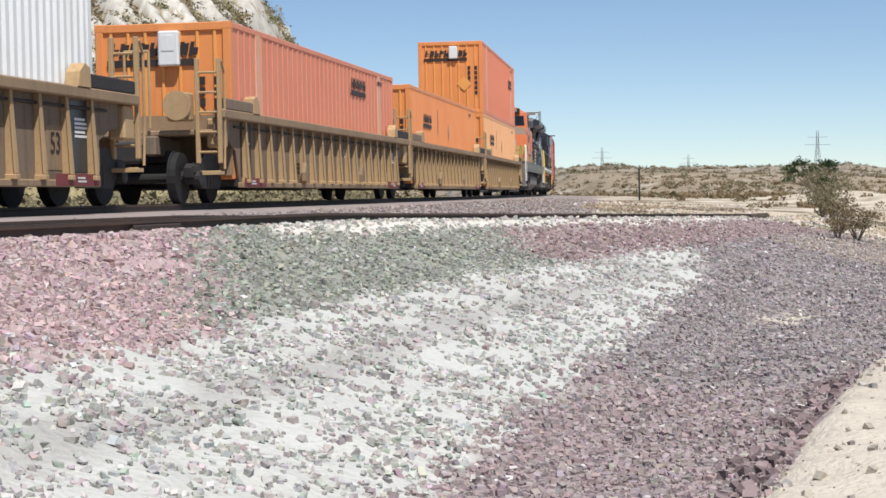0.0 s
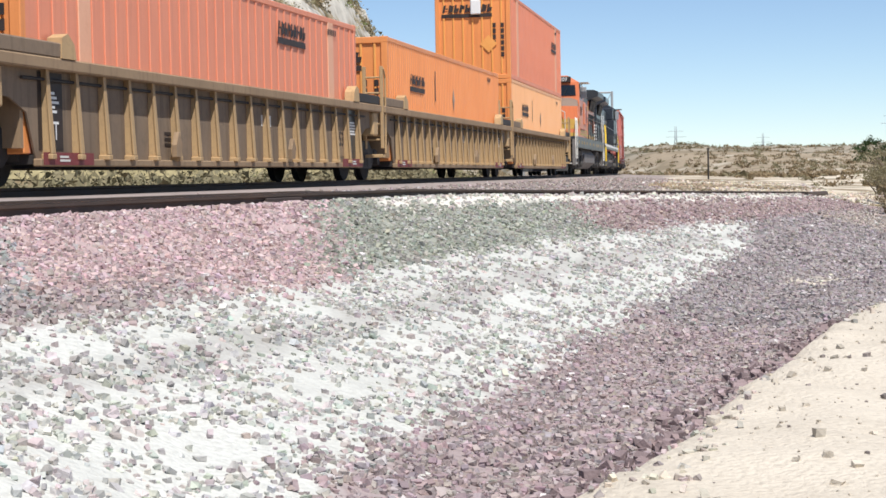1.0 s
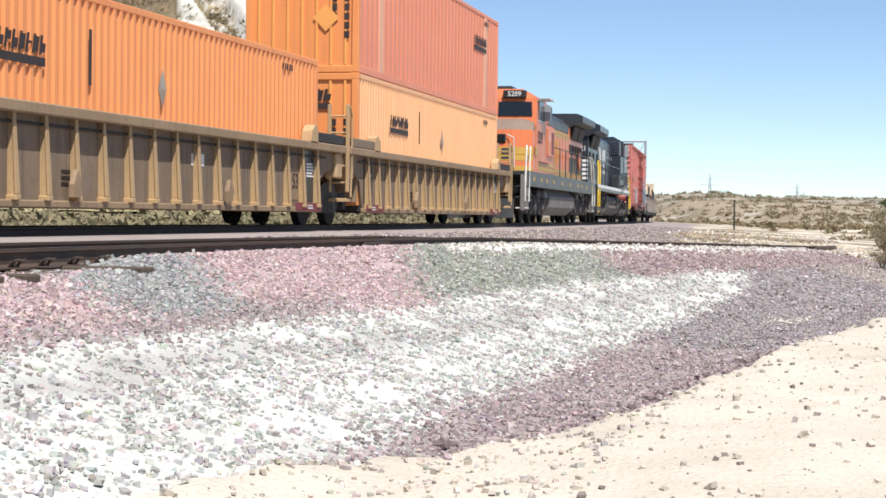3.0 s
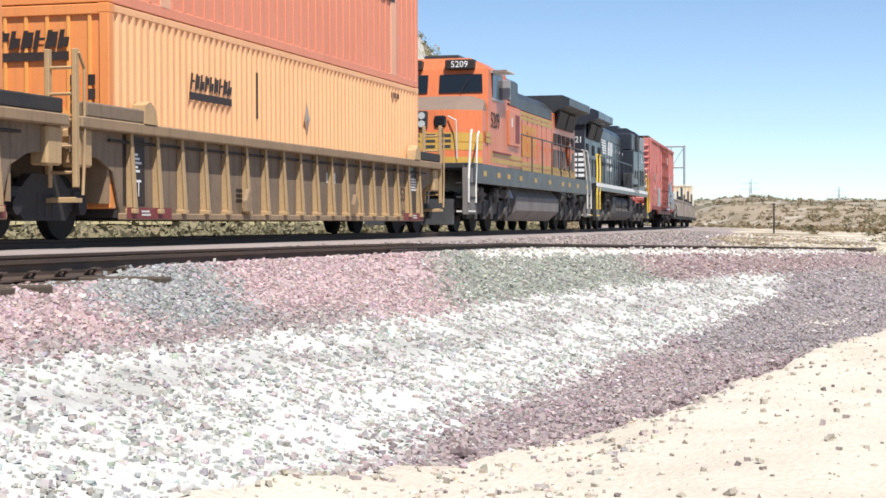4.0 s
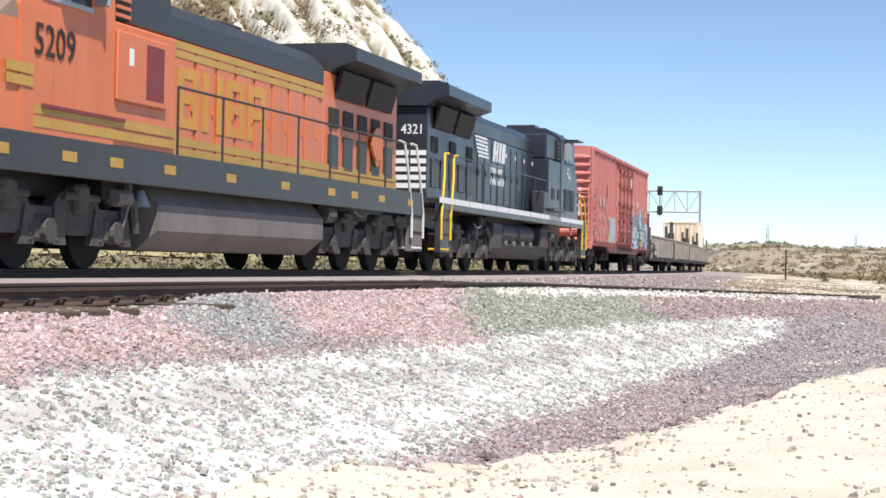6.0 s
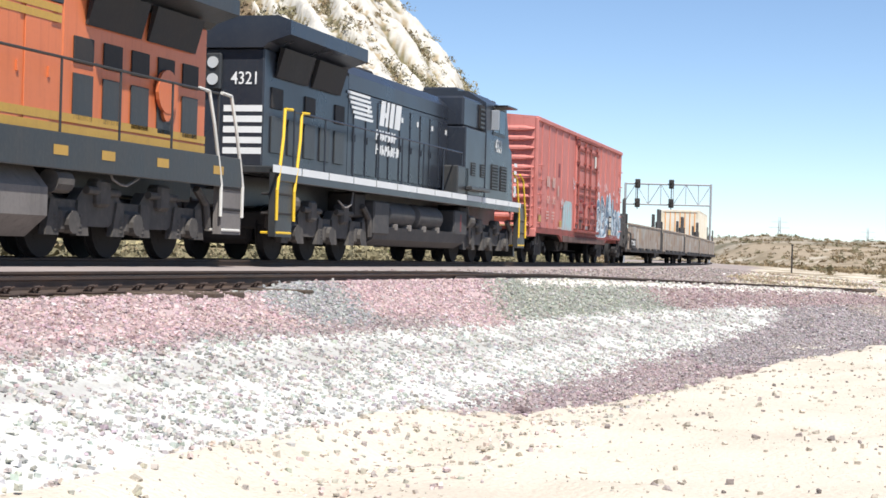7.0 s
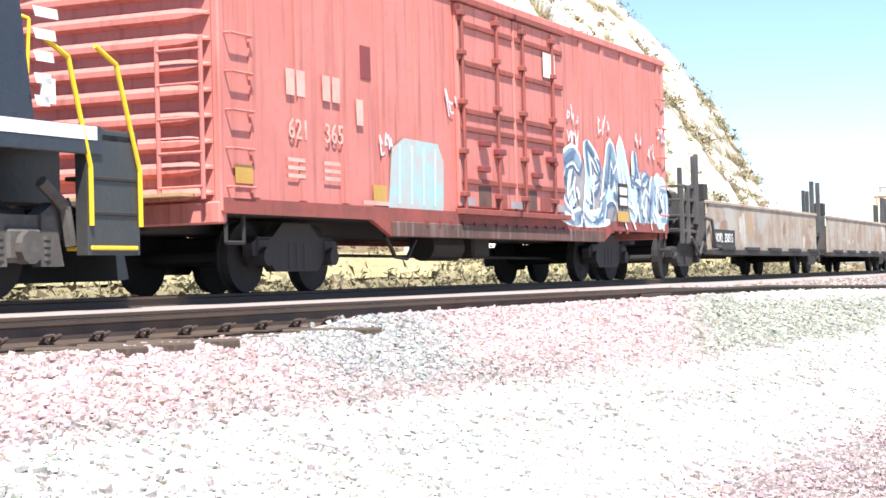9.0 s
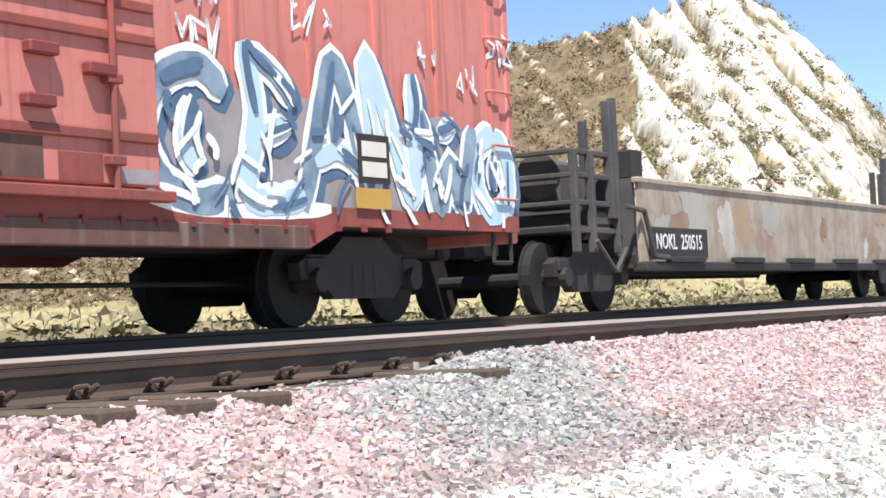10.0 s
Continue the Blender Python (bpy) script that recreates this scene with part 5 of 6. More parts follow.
def fat(g, pts, width, y, seed=0):
    """A thick rounded stroke along a smoothed line."""
    n = len(pts)
    path = []
    for i in range(n - 1):
        p0, p1, p2, p3 = pts[max(0, i - 1)], pts[i], pts[i + 1], pts[min(n - 1, i + 2)]
        for k in range(5):
            u = k / 5
            path.append(tuple(.5 * (2 * b + (c - a) * u + (2 * a - 5 * b + 4 * c - d) * u * u + (3 * b - a - 3 * c + d) * u ** 3) for a, b, c, d in zip(p0, p1, p2, p3)))
    path.append(pts[-1])
    r = random.Random(seed)
    left, right = [], []
    for i, (x, z) in enumerate(path):
        a, b = path[max(0, i - 1)], path[min(len(path) - 1, i + 1)]
        d = Vector((b[0] - a[0], b[1] - a[1])).normalized()
        w = width / 2 * (1 + r.uniform(-.08, .08)) * (.55 + .45 * min(1, min(i, len(path) - 1 - i) / 2))
        left.append((x - d.y * w, z + d.x * w))
        right.append((x + d.y * w, z - d.x * w))
    for i in range(len(path) - 1):
        yy = y - .00006 * i
        g.add([(left[i][0], yy, max(.98, left[i][1])), (left[i + 1][0], yy, max(.98, left[i + 1][1])), (right[i + 1][0], yy, max(.98, right[i + 1][1])), (right[i][0], yy, max(.98, right[i][1]))], [(0, 1, 2, 3)])


# skeletons of the sprayed forms, each in a unit square
FORMS = [
    [[(.9, .82), (.6, 1.0), (.2, .86), (.04, .5), (.18, .14), (.55, .03), (.95, .1)], [(.55, .75), (.42, .45), (.6, .25)]],
    [[(.22, 1.12), (.34, .65), (.22, .1), (.55, .04), (.95, .08)], [(.25, 1.05), (.6, .92), (.85, .72)], [(.4, .5), (.8, .6)]],
    [[(.02, .0), (.28, .62), (.52, 1.12), (.74, .66), (.92, .05)], [(.2, .34), (.55, .42), (.86, .3)], [(.5, .8), (.48, .5)]],
    [[(.1, .02), (.12, .6), (.06, 1.16), (.42, .62), (.78, .1), (.86, .6), (.8, 1.1)]],
    [[(.02, .95), (.14, .5), (.3, .06), (.5, .5), (.68, .12), (.84, .5), (.95, .88)], [(.3, .75), (.62, .9)]],
    [[(.5, .98), (.16, .78), (.1, .35), (.4, .02), (.78, .2), (.84, .7), (.5, .98)], [(.5, .7), (.45, .32)]],
]


def graffiti():
    r = random.Random(5)
    y = -1.5 - .034
    ground, shade, rim, fill_a, fill_b, ink, glint = (Geo() for _ in range(7))
    sheet(ground, [(2.3, 1.0), (5.0, .99), (8.7, .98), (8.75, 1.35), (8.2, 1.9), (7.2, 2.15), (6.2, 2.0), (5.2, 2.1), (4.2, 2.15), (3.2, 2.1), (2.45, 1.75)], y)
    cells = ((2.3, 1.25), (3.45, 1.2), (4.5, 1.25), (5.65, 1.1), (6.7, 1.15), (7.75, .95))
    for i, ((x0, w), form) in enumerate(zip(cells, FORMS)):
        z0, h = 1.1, (1.15, 1.3, 1.25, 1.3, 1.1, .95)[i]
        for k, pts in enumerate(form):
            p = [(x0 + px * w + r.uniform(-.03, .03), z0 + pz * h + r.uniform(-.03, .03)) for px, pz in pts]
            q = .0016 * k + .0003 * i
            wide = (.24 if k == 0 else .17)
            fat(shade, [(px + .09, pz - .07) for px, pz in p], wide + .16, y - .003 - q, i)
            fat(rim, p, wide + .13, y - .011 - q, i)
            fat(fill_a if (i + k) % 2 else fill_b, p, wide, y - .019 - q, i + 7)
            for c in range(3):
                a = r.randrange(len(p) - 1)
                mx, mz = p[a][0] + r.uniform(-.08, .08), p[a][1] + r.uniform(-.08, .08)
                ex, ez = p[a + 1]
                fat(ink if c else glint, [(mx, mz), ((mx + ex) / 2 + r.uniform(-.08, .08), (mz + ez) / 2), (ex, ez)], r.uniform(.05, .11), y - .029 - q - .0012 * c, c)
    # slivers of light and shade between the forms
    for k in range(48):
        x, z, a = r.uniform(2.4, 8.4), r.uniform(1.1, 2.05), r.uniform(0, 6.28)
        l = r.uniform(.2, .5)
        fat(glint if k % 3 else ink, [(x, z), (x + l * .5 * math.cos(a) + r.uniform(-.08, .08), z + l * .5 * math.sin(a)), (x + l * math.cos(a), z + l * math.sin(a))], r.uniform(.04, .09), y - .035 - .0002 * k, k)
    fat(rim, [(2.35, 1.12), (3.3, 1.04), (4.3, 1.06), (5.0, 1.1)], .14, y - .0165, 3)
    part("graffiti_ground", ground, "paint_grey", BOX, "grey graffiti ground")
    for nm, g, m, lb in (("graffiti_shadow", shade, "paint_blue", "dark blue graffiti shadows"), ("graffiti_outline", rim, "paint_white", "white graffiti outlines"),
                         ("graffiti_shape", fill_a, "paint_pale", "pale blue sprayed letter shapes"), ("graffiti_shape", fill_b, "paint_steel", "grey-blue sprayed letter shapes"),
                         ("graffiti_line", ink, "paint_blue", "dark graffiti strokes"), ("graffiti_line", glint, "paint_white", "thin white graffiti lines")):
        tagged(part(nm, g, m, BOX, lb), kind="stuff")
    part("stencil_plate", Geo().box(5.46, 6.02, y - .05, y - .04, 1.37, 1.85), "blackpaint", BOX, "black stencil plate with a pale frame")
    for k in range(2):
        part("stencil_line", Geo().box(5.52, 5.96, y - .054, y - .051, 1.43 + k * .2, 1.58 + k * .2), "steelwhite", BOX)
    part("reflector", Geo().box(5.4, 6.02, y - .05, y - .04, 1.12, 1.32), "bnyellow", BOX, "yellow reflector square")
    # teal patch and small tags
    g = Geo().add([(-4.45, y, 1.1), (-2.6, y, 1.1), (-2.55, y, 1.85), (-2.75, y, 2.1), (-3.9, y, 2.12), (-4.3, y, 1.95)], [(0, 1, 2, 3, 4, 5)])
    part("graffiti_patch", g, "paint_teal", BOX, "pale teal sprayed patch")
    g = Geo()
    for k in range(4):
        stroke(g, [(-4.1 + k * .4, 1.2), (-4.05 + k * .4, 2.0)], .07, y - .004)
    part("graffiti_line", g, "paint_pale", BOX)
    g = Geo()
    for cx, cz, sc in ((-2.35, 2.75, .35), (4.6, 3.0, .45), (6.75, 2.75, .28), (7.6, 2.6, .28), (8.4, 1.85, .26), (8.3, 2.95, .4), (2.95, 2.95, .45), (-4.6, 2.0, .3), (2.9, 2.5, .4)):
        for k in range(3):
            p = [(cx + k * sc * .5, cz)]
            for j in range(4):
                p.append((cx + k * sc * .5 + r.uniform(-.3, .3) * sc, cz + r.uniform(-.6, .6) * sc))
            stroke(g, p, .035, y - .002)
    tagged(part("tag_scribble", g, "paint_white", BOX, "thin white spray scribbles"), kind="stuff")


graffiti()


# ---- empty low-sided cars behind
def low_unit(u, first, last_number=False):
    t = thing("low_well_car", "rust-streaked grey empty well car unit with patched sides", "rail car", "empty well car units")
    for s in (-1, 1):
        side = part("side_wall", Geo().box(-6.35, 6.35, s * 1.38, s * 1.43, .62, 1.72), "spine", t, "patched, rust-streaked steel side")
        r = random.Random(int(u * 10) + s)
        for k in range(11):
            x, z, w, h = r.uniform(-5.9, 5.9), r.uniform(.85, 1.5), r.uniform(.15, .6), r.uniform(.1, .4)
            o = [(min(6.3, max(-6.3, px + r.uniform(-.05, .05))), min(1.67, max(.66, pz + r.uniform(-.06, .06)))) for px, pz in blob(x, z, w, h, int(u * 10) + k, 26)]
            g = Geo()
            sheet(g, o, s * (1.431 + .0006 * k))
            part("paint_patch", g, ("tanpatch", "greypatch", "boxpatch", "palepatch")[k % 4], side)
        part("top_rail", Geo().box(-6.4, 6.4, s * 1.34, s * 1.46, 1.68, 1.76, .015), "spine", t)
        part("bottom_rail", Geo().box(-6.4, 6.4, s * 1.3, s * 1.52, .5, .63, .02), "dark", t)
        for k in range(5):
            part("stake_pocket", Geo().box(-5.6 + k * 2.6, -4.3 + k * 2.6, s * 1.46, s * 1.56, .62, .7, .01), "dark", t)
    part("deck", Geo().box(-6.4, 6.4, -1.38, 1.38, .55, .72), "dark", t)
    for e in (-1, 1):
        part("end_platform", Geo().box(e * 6.35, e * 7.3, -1.2, 1.2, 1.1, 1.3, .03).box(e * 6.3, e * 6.4, -1.35, 1.35, .6, 1.75), "under", t)
        part("center_sill", Geo().box(e * 6.3, e * 7.4, -.3, .3, .75, 1.1, .03), "dark", t)
        part("end_post", Geo().box(e * 6.75, e * 6.9, -1.3, -1.18, 1.2, 2.75, .01).box(e * 6.95, e * 7.05, -1.0, -.9, 1.2, 2.5, .01), "under", t)
    part("marker_box", Geo().box(-6.2, -5.85, -1.3, -.95, 1.76, 2.15, .02), "dark", t)
    if first:
        for z in (1.0, 1.35, 1.7, 2.0):
            part("platform_frame", Geo().box(-8.0, -6.6, -1.25, -1.15, z, z + .07, .01).box(-8.0, -6.6, .6, .7, z, z + .07, .01).box(-8.05, -7.95, -1.25, .7, z, z + .06, .01), "under", t)
        for x in (-8.0, -7.5, -6.7):
            part("frame_post", Geo().box(x - .045, x + .045, -1.3, -1.2, .75, 2.05 if x < -7 else 2.8, .01), "under", t)
        part("brake_wheel", Geo().tube((-7.9, -.7, 1.75), (-7.84, -.7, 1.75), .3, n=16), "under", t)
        part("brake_gear", Geo().box(-7.7, -7.0, -.9, -.2, 1.35, 1.95, .05).tube((-7.4, -1.0, 1.1), (-6.6, -1.0, 1.1), .17, n=12).pipe([(-6.9, -1.45, 1.35), (-6.35, -1.5, 1.3), (-6.1, -1.52, .7), (-5.6, -1.52, .68)], .035).pipe([(-7.6, -1.35, .9), (-7.2, -1.42, .5), (-6.8, -1.4, .8)], .03), "under", t)
        part("end_deck", Geo().box(-8.1, -6.4, -1.2, 1.2, 1.0, 1.1, .02), "dark", t)
        part("coupler", Geo().box(-8.9, -8.0, -.16, .16, .74, 1.02, .03), "dark", t)
        bogie(t, -7.2)
        part("number_panel", Geo().box(-6.1, -3.9, -1.437, -1.445, .7, 1.1), "blackpaint", t, "black number panel")
        writing("NOKL  250515", .3, "whitepaint", t, on_side(-5.0, -1.449, .895, -1), "car_number", .92)
    bogie(t, 7.3)
    CARS.append((t, u, 7.3, 0, 0))


M["palepatch"] = material("chalky_patch", (0.52, 0.49, 0.44), (0.38, 0.33, 0.28), rough=0.85, amount=0.7, patch=2.0, streak=0.3, streak_colour=(0.25, 0.16, 0.11))
M["boxpatch"] = material("rust_patch", (0.33, 0.235, 0.175), (0.24, 0.15, 0.105), rough=0.85, amount=0.8, patch=2.0)
M["greypatch"] = material("pale_grey_patch", (0.40, 0.38, 0.34), (0.3, 0.27, 0.23), rough=0.8, amount=0.5)
M["tanpatch"] = material("tan_patch", (0.38, 0.28, 0.19), (0.28, 0.2, 0.14), rough=0.8, amount=0.5)
for k in range(5):
    low_unit(73.1 + 14.6 * k, k == 0)
c = container("cream container with yellowed panels far along the train", "cream", "cream", length=12.19)
seat_container(c, 73.1 + 14.6 * 3, .72, 7.3)



# ---------------------------------------------------------------- ties, clips and things on the near track
def track_pieces():
    trk = [o for o in scene.objects if o.name == "near_track"][0]
    far = [o for o in scene.objects if o.name == "far_track"][0]
    tie = Geo().box(-.115, .115, -1.3, 1.3, -.19, -.032, .012).mesh("tie", "tie")
    g = Geo()
    g.box(-.09, .09, -.19, .19, -.034, -.012, .006)
    plate = g.mesh("tie_plate", "clipsteel")
    g = Geo()
    for s in (-1, 1):
        g.pipe([(s * .05, -.06, -.01), (s * .075, -.13, .045), (s * .03, -.165, .05), (s * .0, -.12, .015), (-s * .03, -.085, .02)], .012, n=6)
    g.box(-.05, .05, -.11, -.06, -.015, .035, .008)
    clip = g.mesh("rail_clip", "clipsteel")
    r = random.Random(3)
    k = 0
    w = -48.0
    while w < END:
        m = near_pose(w, NEAR + r.uniform(-.06, .06), r.uniform(-.012, .0)) @ pose(0, 0, 0, 0, 0, r.uniform(-1.5, 1.5))
        at_mesh("tie", tie, trk, m)
        if w < 45:
            m2 = near_pose(w, NEAR + .755, 0)
            at_mesh("tie_plate", plate, trk, m2)
            at_mesh("rail_clip", clip, trk, m2)
        w += .52
    long_tie = Geo().box(-.115, .115, -1.62, 1.2, -.19, -.034, .012).mesh("tie", "tie")
    for w in (-27.3, -26.75, -26.2, -24.1, -23.55, -20.4):
        at_mesh("tie", long_tie, trk, near_pose(w, NEAR, .012) @ pose(0, 0, 0, 0, 0, r.uniform(-2, 2)))
    # splice bars at the joint, a pale marker stake, and a spare plate
    x = -15.8
    g = Geo().box(-.45, .45, -.06, -.02, -.01, .1, .01).box(-.45, .45, .02, .06, -.01, .1, .01)
    for d in (-.33, -.11, .11, .33):
        g.tube((d, -.09, .05), (d, .09, .05), .02, n=6)
    ob = part("splice_bar", g, "clipsteel", trk)
    ob.matrix_basis = near_pose(x, NEAR + .755)
    ob = part("marker_stake", Geo().box(-.008, .008, -.014, .014, -.05, .085, .003), "steelwhite", trk, "short pale marker stake")
    ob.matrix_basis = near_pose(-21.5, NEAR + .86)
    ob = part("tie_butt", Geo().box(-.4, .4, -.1, .1, -.12, .0, .01), "tie", trk)
    ob.matrix_basis = near_pose(-14.3, NEAR + 1.35)
    g = Geo()
    w = -60.0
    while w < 150:
        x, y, a = line(w)
        m = line_pose(w)
        vs = [m @ Vector(p) for p in [(sx * .115, sy * 1.3, z) for sx in (-1, 1) for sy in (-1, 1) for z in (-.33, -.175)]]
        g.add(vs, [(0, 1, 3, 2), (4, 6, 7, 5), (0, 4, 5, 1), (2, 3, 7, 6), (0, 2, 6, 4), (1, 5, 7, 3)])
        w += .52
    tagged(part("ties", g, "tie", far), kind="stuff")


track_pieces()


def loose_rail(pts, name="spare_rail"):
    t = thing(name, "rusty spare rail lying on the ground beside the line", "rail", "spare rails")
    g = Geo()
    for (x0, y0), (x1, y1) in zip(pts[:-1], pts[1:]):
        (w0,), (n0,) = to_line([x0], [y0])
        (w1,), (n1,) = to_line([x1], [y1])
        z0 = float(ground_height(np.array([x0]), np.array([y0]), np.array([w0]), np.array([n0]))[0])
        z1 = float(ground_height(np.array([x1]), np.array([y1]), np.array([w1]), np.array([n1]))[0])
        g.tube((x0, y0, z0 + .1), (x1, y1, z1 + .1), .09, n=8)
    part("rail", g, "rail", t)


loose_rail([(21.5, 54.6), (20.2, 52.2), (19.4, 50.9)])


# ---------------------------------------------------------------- loose stone
def heap(name, label, x, y, z, size, cols, flat=0.75, seed=1):
    """Angular broken stones, each with its own shape, turn and colour, as one object."""
    r = np.random.default_rng(seed)
    k = len(x)
    cube = np.array([(a, b, c) for a in (-1, 1) for b in (-1, 1) for c in (-1, 1)], float)
    v = cube[None] * r.uniform(.45, 1.0, (k, 8, 3))
    v *= np.stack([r.uniform(.7, 1.25, k), r.uniform(.6, 1.1, k), r.uniform(.5, .95, k) * flat / .75], 1)[:, None]
    a, b = r.uniform(0, 6.283, k), r.normal(0, .5, k)
    ca, sa, cb, sb = np.cos(a), np.sin(a), np.cos(b), np.sin(b)
    vx = v[:, :, 0] * cb[:, None] + v[:, :, 2] * sb[:, None]
    vz = -v[:, :, 0] * sb[:, None] + v[:, :, 2] * cb[:, None]
    vy = v[:, :, 1]
    px = vx * ca[:, None] - vy * sa[:, None]
    py = vx * sa[:, None] + vy * ca[:, None]
    co = np.stack([x[:, None] + px * size[:, None], y[:, None] + py * size[:, None], z[:, None] + vz * size[:, None]], 2).reshape(-1, 3)
    q = np.array([(0, 1, 3, 2), (4, 6, 7, 5), (0, 4, 5, 1), (2, 3, 7, 6), (0, 2, 6, 4), (1, 5, 7, 3)])
    faces = (q[None] + np.arange(k)[:, None, None] * 8).reshape(-1, 4)
    me = bpy.data.meshes.new(name)
    me.vertices.add(len(co))
    me.vertices.foreach_set("co", co.astype(np.float32).ravel())
    me.loops.add(faces.size)
    me.loops.foreach_set("vertex_index", faces.ravel().astype(np.int32))
    me.polygons.add(len(faces))
    me.polygons.foreach_set("loop_start", np.arange(0, faces.size, 4, dtype=np.int32))
    me.update(calc_edges=True)
    me.polygons.foreach_set("use_smooth", [False] * len(faces))
    me.materials.append(M["stone"])
    coloured(me, np.repeat(cols, 8, 0))
    return tagged(new(name, me), label, "gravel", kind="stuff")


def scatter(w0, w1, n0, n1, count, seed):
    r = np.random.default_rng(seed)
    w, n = r.uniform(w0, w1, count), r.uniform(n0, n1, count)
    x, y, _ = line(w, n + leave(w))
    return w, n, x, y, r


def stones():
    parts = []
    for i, (w0, w1, n0, n1, count, lo, hi) in enumerate(((-34, -19, 5.45, 10.8, 84000, .012, .03), (-19, -8, 5.45, 11.4, 36000, .016, .034), (-8, 14, 5.45, 11.4, 27000, .022, .044),
                                                          (-46, -34, 5.45, 9.5, 16000, .016, .036), (14, 40, 3.0, 9.5, 8000, .03, .06), (-34, 16, 2.9, 5.3, 9000, .02, .04))):
        w, n, x, y, r = scatter(w0, w1, n0, n1, count, 40 + i)
        parts.append((w, n, x, y, r.uniform(0, 1, count) ** 1.6 * (hi - lo) + lo, r.uniform(0, 1, count)))
    # fill between the two tracks where they part
    r = np.random.default_rng(58)
    w = r.uniform(-12, 62, 17000)
    n = 2.3 + r.uniform(0, 1, 17000) * (np.minimum(leave(w), 9) + 1.2) - leave(w)
    x, y, _ = line(w, n + leave(w))
    parts.append((w, n, x, y, r.uniform(.02, .05, 17000) * (1 + np.clip(w, 0, 60) / 90), r.uniform(0, 1, 17000)))
    w, n, x, y, s, u = (np.concatenate(q) for q in zip(*parts))
    jw, jn = w + rng.normal(0, .38, len(w)), n + rng.normal(0, .13, len(w))
    jx, jy, _ = line(jw, jn + leave(jw))
    col = cover(jx, jy, jw, jn + leave(jw))
    dusty = col.min(1) > .41
    sandy = (np.abs(col - np.array(SAND)).sum(1) < .02)
    edge = n - np.interp(w, SAND_W, SAND_N)
    clump = wave(x, y, .9, 31) + .7 * wave(x, y, .35, 32)
    keep = np.where(sandy | (edge > .05), u < .05, np.where(dusty, u < .30 + .25 * clump, u < .95))
    keep &= ~((w > -15) & (w < 17) & (n > 5.5) & (n < 6.05) & (u > .3))
    w, n, x, y, s, col, dusty = (q[keep] for q in (w, n, x, y, s, col, dusty))
    k = len(w)
    r = np.random.default_rng(77)
    under = np.array([(.36, .32, .31), (.42, .33, .33), (.33, .34, .30)])[r.integers(0, 3, k)]
    mix = r.uniform(.15, .8, k)[:, None]
    col = np.where(dusty[:, None], col * (1 - mix) + under * mix, col)
    col = col * r.uniform(.72, 1.28, k)[:, None] * (1 + r.normal(0, .04, (k, 3)))
    pale = r.uniform(0, 1, k) < .02
    col[pale] = np.array([.62, .58, .56]) * r.uniform(.8, 1.15, pale.sum())[:, None]
    z = ground_height(x, y, w, n + leave(w)) + s * r.uniform(-.1, .5, k)
    heap("ballast_stones", "angular pink, grey and green broken stone on the track shoulder", x, y, z, s, np.clip(col, .03, .85), seed=9)
    # pebbles and clods on the sand, a line of larger stones at its foot
    w, n, x, y, r = scatter(-46, 10, 8.9, 16, 11000, 90)
    ok = (n - np.interp(w, SAND_W, SAND_N)) > .1
    w, n, x, y = w[ok], n[ok], x[ok], y[ok]
    k = len(w)
    s = .006 + .03 * r.uniform(0, 1, k) ** 6
    col = np.array(SAND) * r.uniform(.5, 1.05, k)[:, None]
    dark = r.uniform(0, 1, k) < .2
    col[dark] = np.array([.3, .26, .24]) * r.uniform(.6, 1.2, dark.sum())[:, None]
    heap("sand_pebbles", "small pebbles and clods scattered on pale sand", x, y, ground_height(x, y, w, n + leave(w)) + s * .3, s, col, seed=10)
    w, n, x, y, r = scatter(-27, -17, 0, 1, 420, 91)
    n = np.interp(w, SAND_W, SAND_N) - .02 - .28 * r.uniform(0, 1, len(w)) ** 1.5
    x, y, _ = line(w, n + leave(w))
    s = r.uniform(.018, .046, len(w))
    col = np.array([.25, .19, .19]) * r.uniform(.6, 1.4, len(w))[:, None]
    heap("edge_stones", "dark larger broken stones at the foot of the sand bank", x, y, ground_height(x, y, w, n + leave(w)) + s * .5, s, col, seed=11)


stones()


# ---------------------------------------------------------------- plants
def leaf_material(name, a, b):
    m = material(name, a, b, rough=.8, grain=3.0, patch=.4, amount=.7, bump=0, spec=.15)
    return m


M["sage"] = leaf_material("dry_sage_leaves", (.19, .17, .10), (.28, .235, .15))
M["green"] = leaf_material("green_shrub_leaves", (.12, .17, .045), (.22, .24, .08))
M["straw"] = leaf_material("dry_grass", (.38, .32, .17), (.25, .24, .1))
M["brush"] = leaf_material("brown_brush", (.25, .185, .11), (.16, .13, .075))
M["pine"] = leaf_material("dark_evergreen_leaves", (.035, .06, .025), (.06, .085, .03))
M["twig"] = material("grey_twigs", (.2, .16, .12), (.1, .08, .06), rough=.9)


